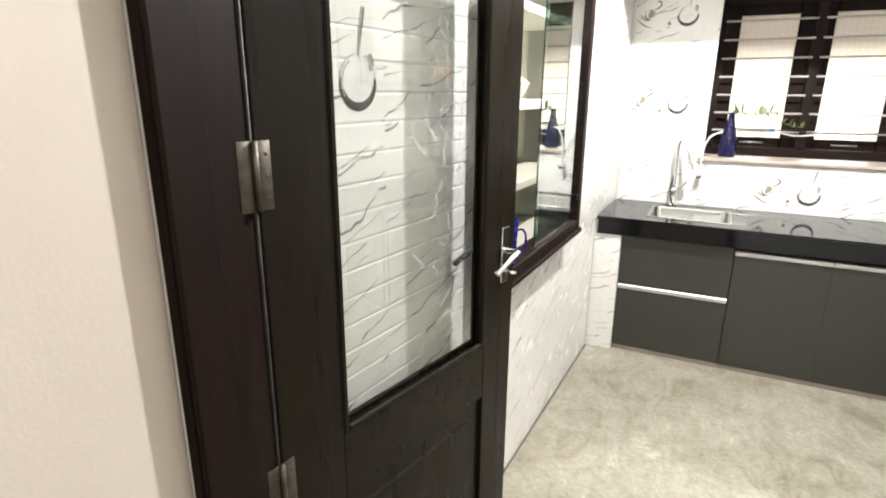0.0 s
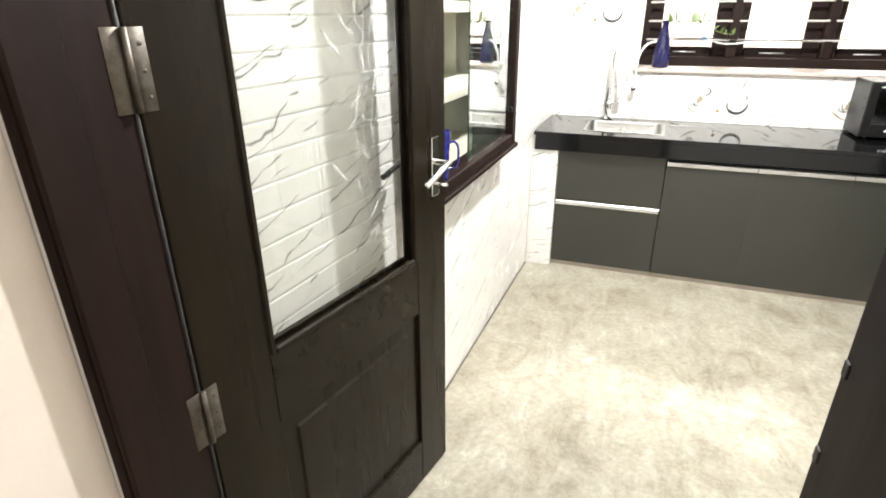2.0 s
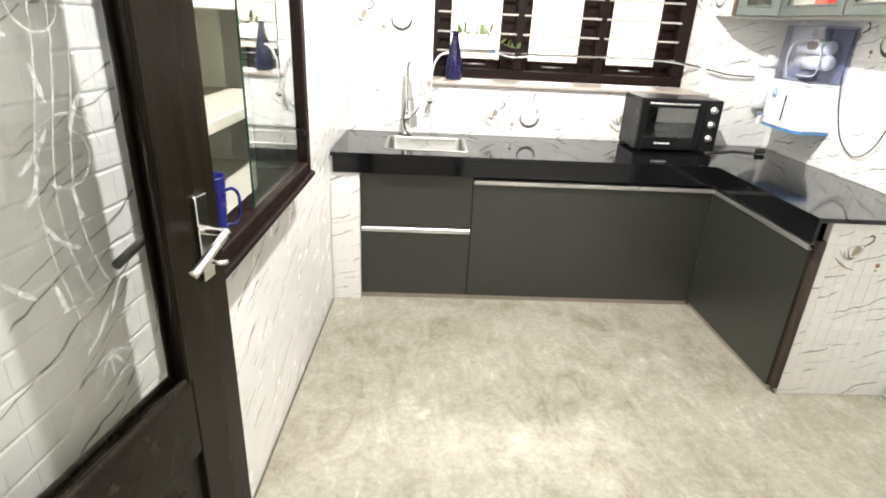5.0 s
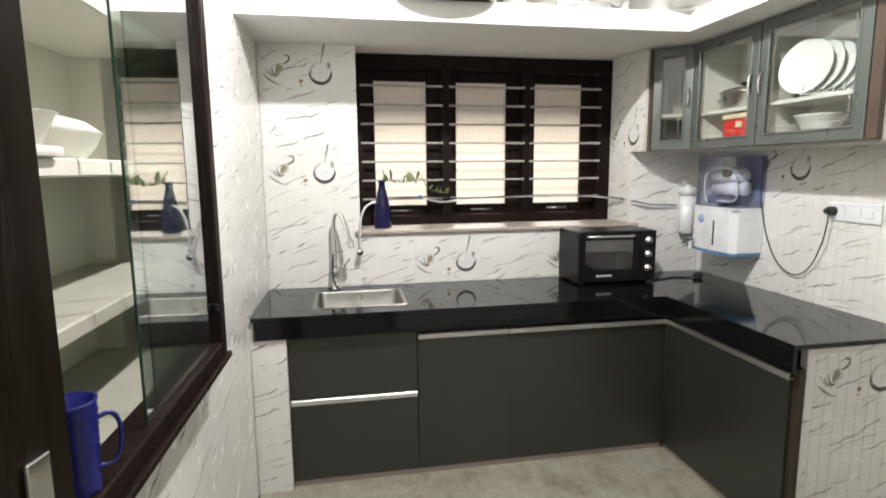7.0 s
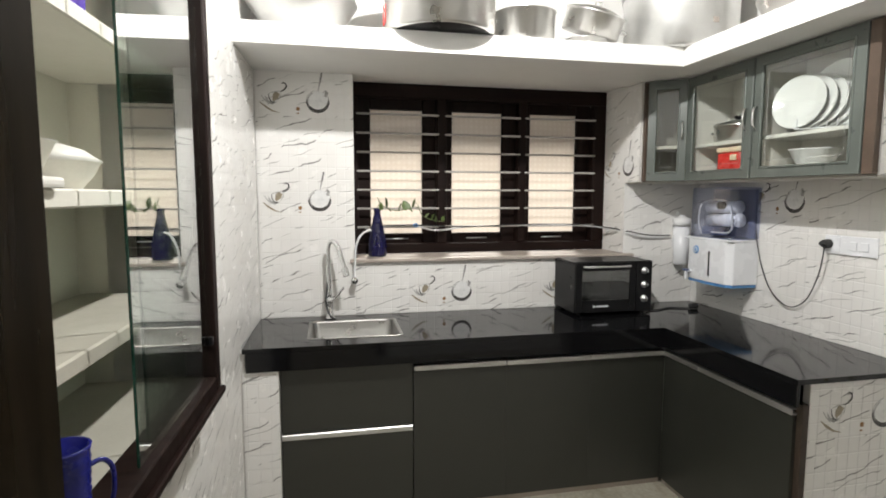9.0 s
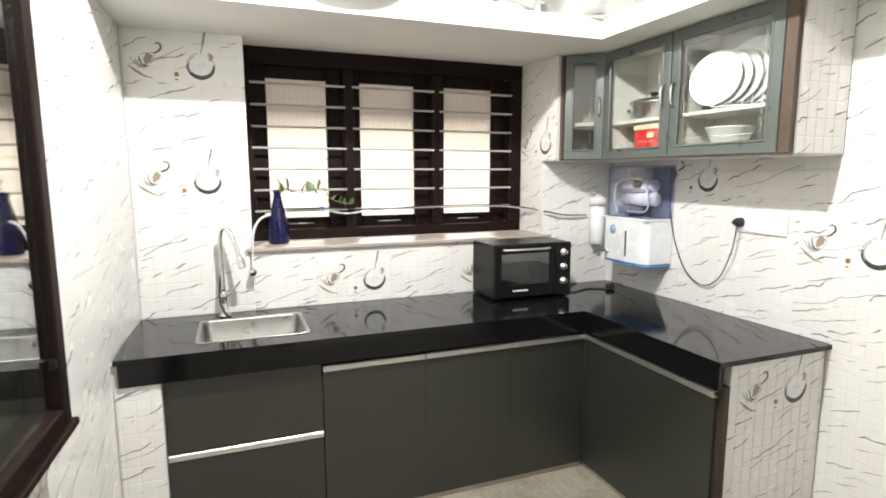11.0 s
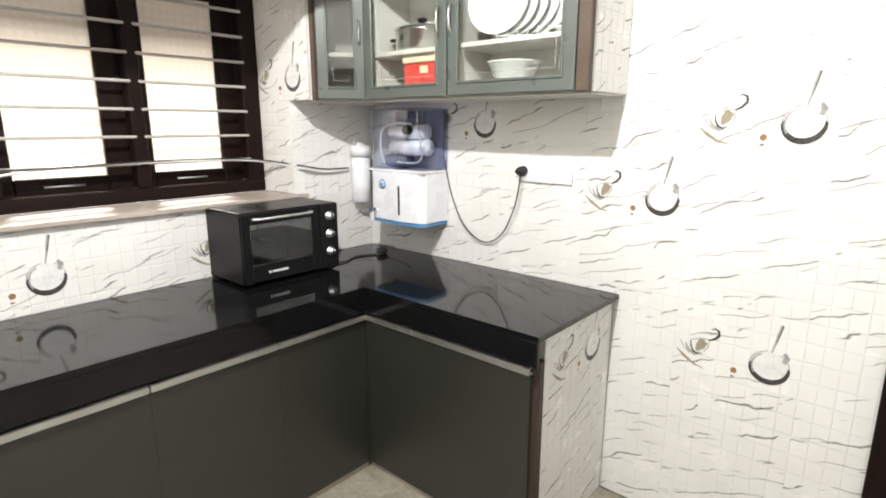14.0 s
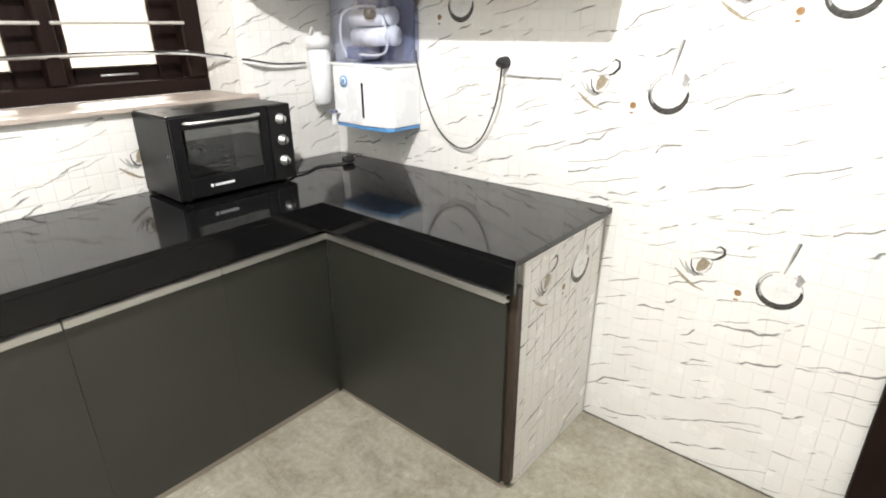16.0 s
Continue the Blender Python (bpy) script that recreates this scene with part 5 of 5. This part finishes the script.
vessel("wide_vessel", [(0, 0), (0.14, 0), (0.155, 0.008), (0.255, 0.150), (0.263, 0.160), (0.258, 0.166), (0.145, 0.014), (0, 0.012)], (-0.205, 4.12, LT), "dull_alu", "flared aluminium basin covered by an upturned vessel",
       [("cover", lathe([(0.254, 0.1665), (0.257, 0.172), (0.238, 0.30), (0.20, 0.42), (0, 0.43)], 48), "dull_alu")])
vessel("large_pot", [(0, 0), (0.245, 0), (0.262, 0.008), (0.264, 0.240), (0.298, 0.256), (0.316, 0.266), (0.314, 0.274), (0.257, 0.256), (0.250, 0.02), (0, 0.012)], (0.435, 3.96, LT), "steel", "large steel pot with flared rim",
       [("base_plate", lathe([(0, -0.0004), (0.242, -0.0004), (0.2455, 0.003)], 48), "black"), ("tag", boxed(-0.269, -0.262, -0.03, 0.02, 0.04, 0.13, 0.003), "red")])
vessel("small_pot", [(0, 0), (0.115, 0), (0.122, 0.006), (0.125, 0.135), (0.130, 0.138), (0.121, 0.136), (0.116, 0.01), (0, 0.008)], Matrix.Translation((0.88, 4.02, LT)) @ Matrix.Diagonal((1.22, 1.22, 1.1, 1)), "steel", "small steel pot with straight sides")
vessel("tilted_pot", [(0, 0), (0.115, 0), (0.122, 0.006), (0.124, 0.085), (0.128, 0.088), (0.122, 0.094), (0.06, 0.112), (0, 0.114)], pose(1.245, 4.05, LT + 0.085, 17, 12, 0) @ Matrix.Diagonal((1.22, 1.22, 1.2, 1)), "steel", "steel pot with lid lying tilted on a bowl",
       [("lid_knob", lathe([(0.01, 0.112), (0.016, 0.125), (0.014, 0.135), (0, 0.137)], 16), "steel"), ("grip", tube([(0.122, -0.03, 0.05), (0.150, -0.03, 0.045), (0.150, 0.03, 0.045), (0.122, 0.03, 0.05)], 0.005, 8), "chrome")])
vessel("low_bowl", [(0, 0), (0.085, 0), (0.10, 0.006), (0.112, 0.05), (0.116, 0.052), (0.104, 0.048), (0.08, 0.01), (0, 0.008)], (1.225, 4.05, LT), "steel", "low steel bowl under a tilted pot")
big = [(0, 0), (0.270, 0), (0.286, 0.012), (0.290, 0.285), (0.297, 0.298), (0.294, 0.305), (0.280, 0.285), (0.272, 0.02), (0, 0.012)]
vessel("stock_pot", big, (1.775, 4.05, LT), "dull_alu", "large dull aluminium cooking pot", [("maker_mark", boxed(-0.015, 0.015, -0.2905, -0.2865, 0.10, 0.125), "sill")])
vessel("aluminium_basin", [(0.30, 0), (0.303, 0.012), (0.285, 0.05), (0.24, 0.16), (0.225, 0.21), (0, 0.215), (0, 0.205), (0.22, 0.2), (0.28, 0.045), (0.298, 0.001)], (1.775, 4.05, LT + 0.3065), "dull_alu", "upturned aluminium basin covering a large pot")
vessel("round_jug", [(0, 0), (0.065, 0), (0.075, 0.008), (0.115, 0.075), (0.118, 0.095), (0.09, 0.15), (0.082, 0.17), (0.095, 0.19), (0.09, 0.19), (0.075, 0.165), (0.11, 0.09), (0.07, 0.012), (0, 0.01)], Matrix.Translation((1.88, 3.40, LT)) @ Matrix.Diagonal((1.3, 1.3, 1.25, 1)), "steel", "round-bellied shiny steel jug on the loft")
vessel("dark_kettle", [(0, 0), (0.085, 0), (0.095, 0.01), (0.10, 0.12), (0.08, 0.17), (0.03, 0.185), (0, 0.186)], (1.90, 3.12, LT), "black", "dark rounded cooking vessel")
carton = thing("carton", (1.80, 2.92, LT), "white carton with printed lines on the loft", "box")
part("box", boxed(-0.09, 0.12, -0.07, 0.08, 0, 0.12, 0.003), "white_plastic", carton)
for k in range(2):
    part("printed_line", boxed(-0.0912, -0.0903, -0.05, 0.05, 0.045 + 0.03 * k, 0.055 + 0.03 * k), "print_grey", carton)


# ---- things in the showcase ----
def in_case(y, depth, z):
    return WEST @ Matrix.Translation((y - SOUTH, depth, z))


CF = CASE[2] + 0.0305
mug = thing("blue_jug", in_case(2.225, -0.040, CASE[2] + 0.0455) @ pose(0, 0, 0, 0, 0, -50) @ Matrix.Diagonal((0.66, 0.66, 0.72, 1)), "ribbed blue plastic jug with loop handle on the frame's ledge", "jug")
rib = [(0, 0), (0.050, 0)]
for k in range(11):
    rib += [(0.052 + 0.0008 * k, 0.012 + 0.018 * k), (0.0495 + 0.0008 * k, 0.021 + 0.018 * k)]
part("body", lathe(rib + [(0.060, 0.215), (0.062, 0.222), (0.055, 0.222), (0.046, 0.02), (0, 0.012)], 28), "blue_plastic", mug)
part("handle", tube([(0.056, 0, 0.165), (0.085, 0, 0.168), (0.105, 0, 0.14), (0.104, 0, 0.08), (0.085, 0, 0.045), (0.052, 0, 0.045)], 0.006, 10), "blue_plastic", mug)
solid("shallow_basket", lathe([(0, 0), (0.07, 0), (0.08, 0.01), (0.115, 0.085), (0.12, 0.088), (0.108, 0.083), (0.07, 0.014), (0, 0.012)], 32), "offwhite", "off-white plastic bowl on a showcase shelf", "bowl").matrix_world = in_case(2.44, 0.165, 1.5435)
solid("covered_bowl", lathe([(0, 0), (0.06, 0), (0.085, 0.03), (0.10, 0.06), (0.105, 0.062), (0.07, 0.088), (0.03, 0.10), (0, 0.102)], 32), "offwhite", "cream bowl with domed lid on a showcase shelf", "bowl").matrix_world = in_case(2.68, 0.17, 1.5435)
solid("stacked_cup", lathe([(0, 0), (0.035, 0), (0.05, 0.05), (0.055, 0.075), (0.051, 0.075), (0.032, 0.008), (0, 0.006)], 28), "offwhite", "off-white cup standing inside a bowl on the shelf", "cup").matrix_world = in_case(2.44, 0.165, 1.5560)
bag = solid("purple_bag", moved(boxed(-0.16, 0.16, -0.08, 0.08, 0, 0.085, 0.035, 4), pose(0, 0, 0)), "navy", "crumpled violet cloth bag on the top shelf", "bag")
bag.matrix_world = in_case(2.46, 0.12, 1.8805)
bag.data.materials[0] = worn("violet_cloth", (0.05, 0.025, 0.22), (0.10, 0.05, 0.36), 0.8, scale=14, grain=240, bump=0.4)
tray = solid("white_tray", boxed(-0.09, 0.09, -0.10, 0.08, 0, 0.018, 0.006, 2), "offwhite", "off-white tray leaning out on the showcase shelf", "tray")
tray.matrix_world = in_case(2.27, 0.09, 1.5435)


# ---- tiles, last ----
tiled(wall_n, FACE_N, -0.455, 0.891, [(-0.468, WIN[0], TOP, LOFT), (WIN[0], WIN[1], TOP, 1.157), (WIN[1], EAST - 0.008, TOP, 1.64)],
      {(0, 4), (0, 2), (2, 0), (4, 0)})
tiled(wall_e, FACE_E, -2.744, 0.63 - 3 * TH, [(-NORTH + 0.008, -EDOOR[1], 0.894, 1.422), (-NORTH + 0.008, -2.985, TOP, 0.894), (-2.985, -EDOOR[1], 0.0, 0.894), (-NORTH + 0.008, -2.999, 1.422, 1.61), (-2.999, -EDOOR[1], 1.422, CEIL)],
      {(0, 6), (0, 3), (-1, 5), (-3, 6), (0, 9), (-1, 8)})
tiled(wall_b, FACE_B, 0.022, 1.503 - 5 * TH, [(0.0, BLEN - 0.003, 0, 2.4)], {(0, 5)}, "bricks")
tiled(wall_w, FACE_W, -0.06, 0.96 - 3 * TH, [(CASE[0] - SOUTH, CASE[1] - SOUTH, 0, CASE[2] - 0.024), (CASE[1] - SOUTH, 2.615, 0, LOFT + 0.4), (2.615, WLEN - 0.008, TOP, LOFT)], relief="smooth")
tiled(pier_w, Matrix(((1, 0, 0, 0), (0, 0, -1, 3.800), (0, 1, 0, 0), (0, 0, 0, 1))), -0.62, 0.63 - 3 * TH, [(west_x(3.8) + 0.008, -0.332, 0, 0.752)])
tiled(pier_e, Matrix(((1, 0, 0, 0), (0, 0, -1, 2.992), (0, 1, 0, 0), (0, 0, 0, 1))), 1.70, 0.609 - 3 * TH, [(1.66, EAST - 0.008, 0, 0.838)], {(0, 3)})
tiled(cab_side, Matrix(((0, 0, -1, 1.6855), (-1, 0, 0, 0), (0, 1, 0, 0), (0, 0, 0, 1))), -4.671, 1.625, [(-4.654, -4.244, 1.612, LOFT - 0.001), (-4.654, -4.402, 1.180, 1.612)], {(0, 0)})
tiled(cab_end, Matrix(((1, 0, 0, 0), (0, 0, -1, 2.998), (0, 1, 0, 0), (0, 0, 0, 1))), 1.70, 1.41, [(1.905, EAST - 0.008, 1.612, LOFT - 0.001)])
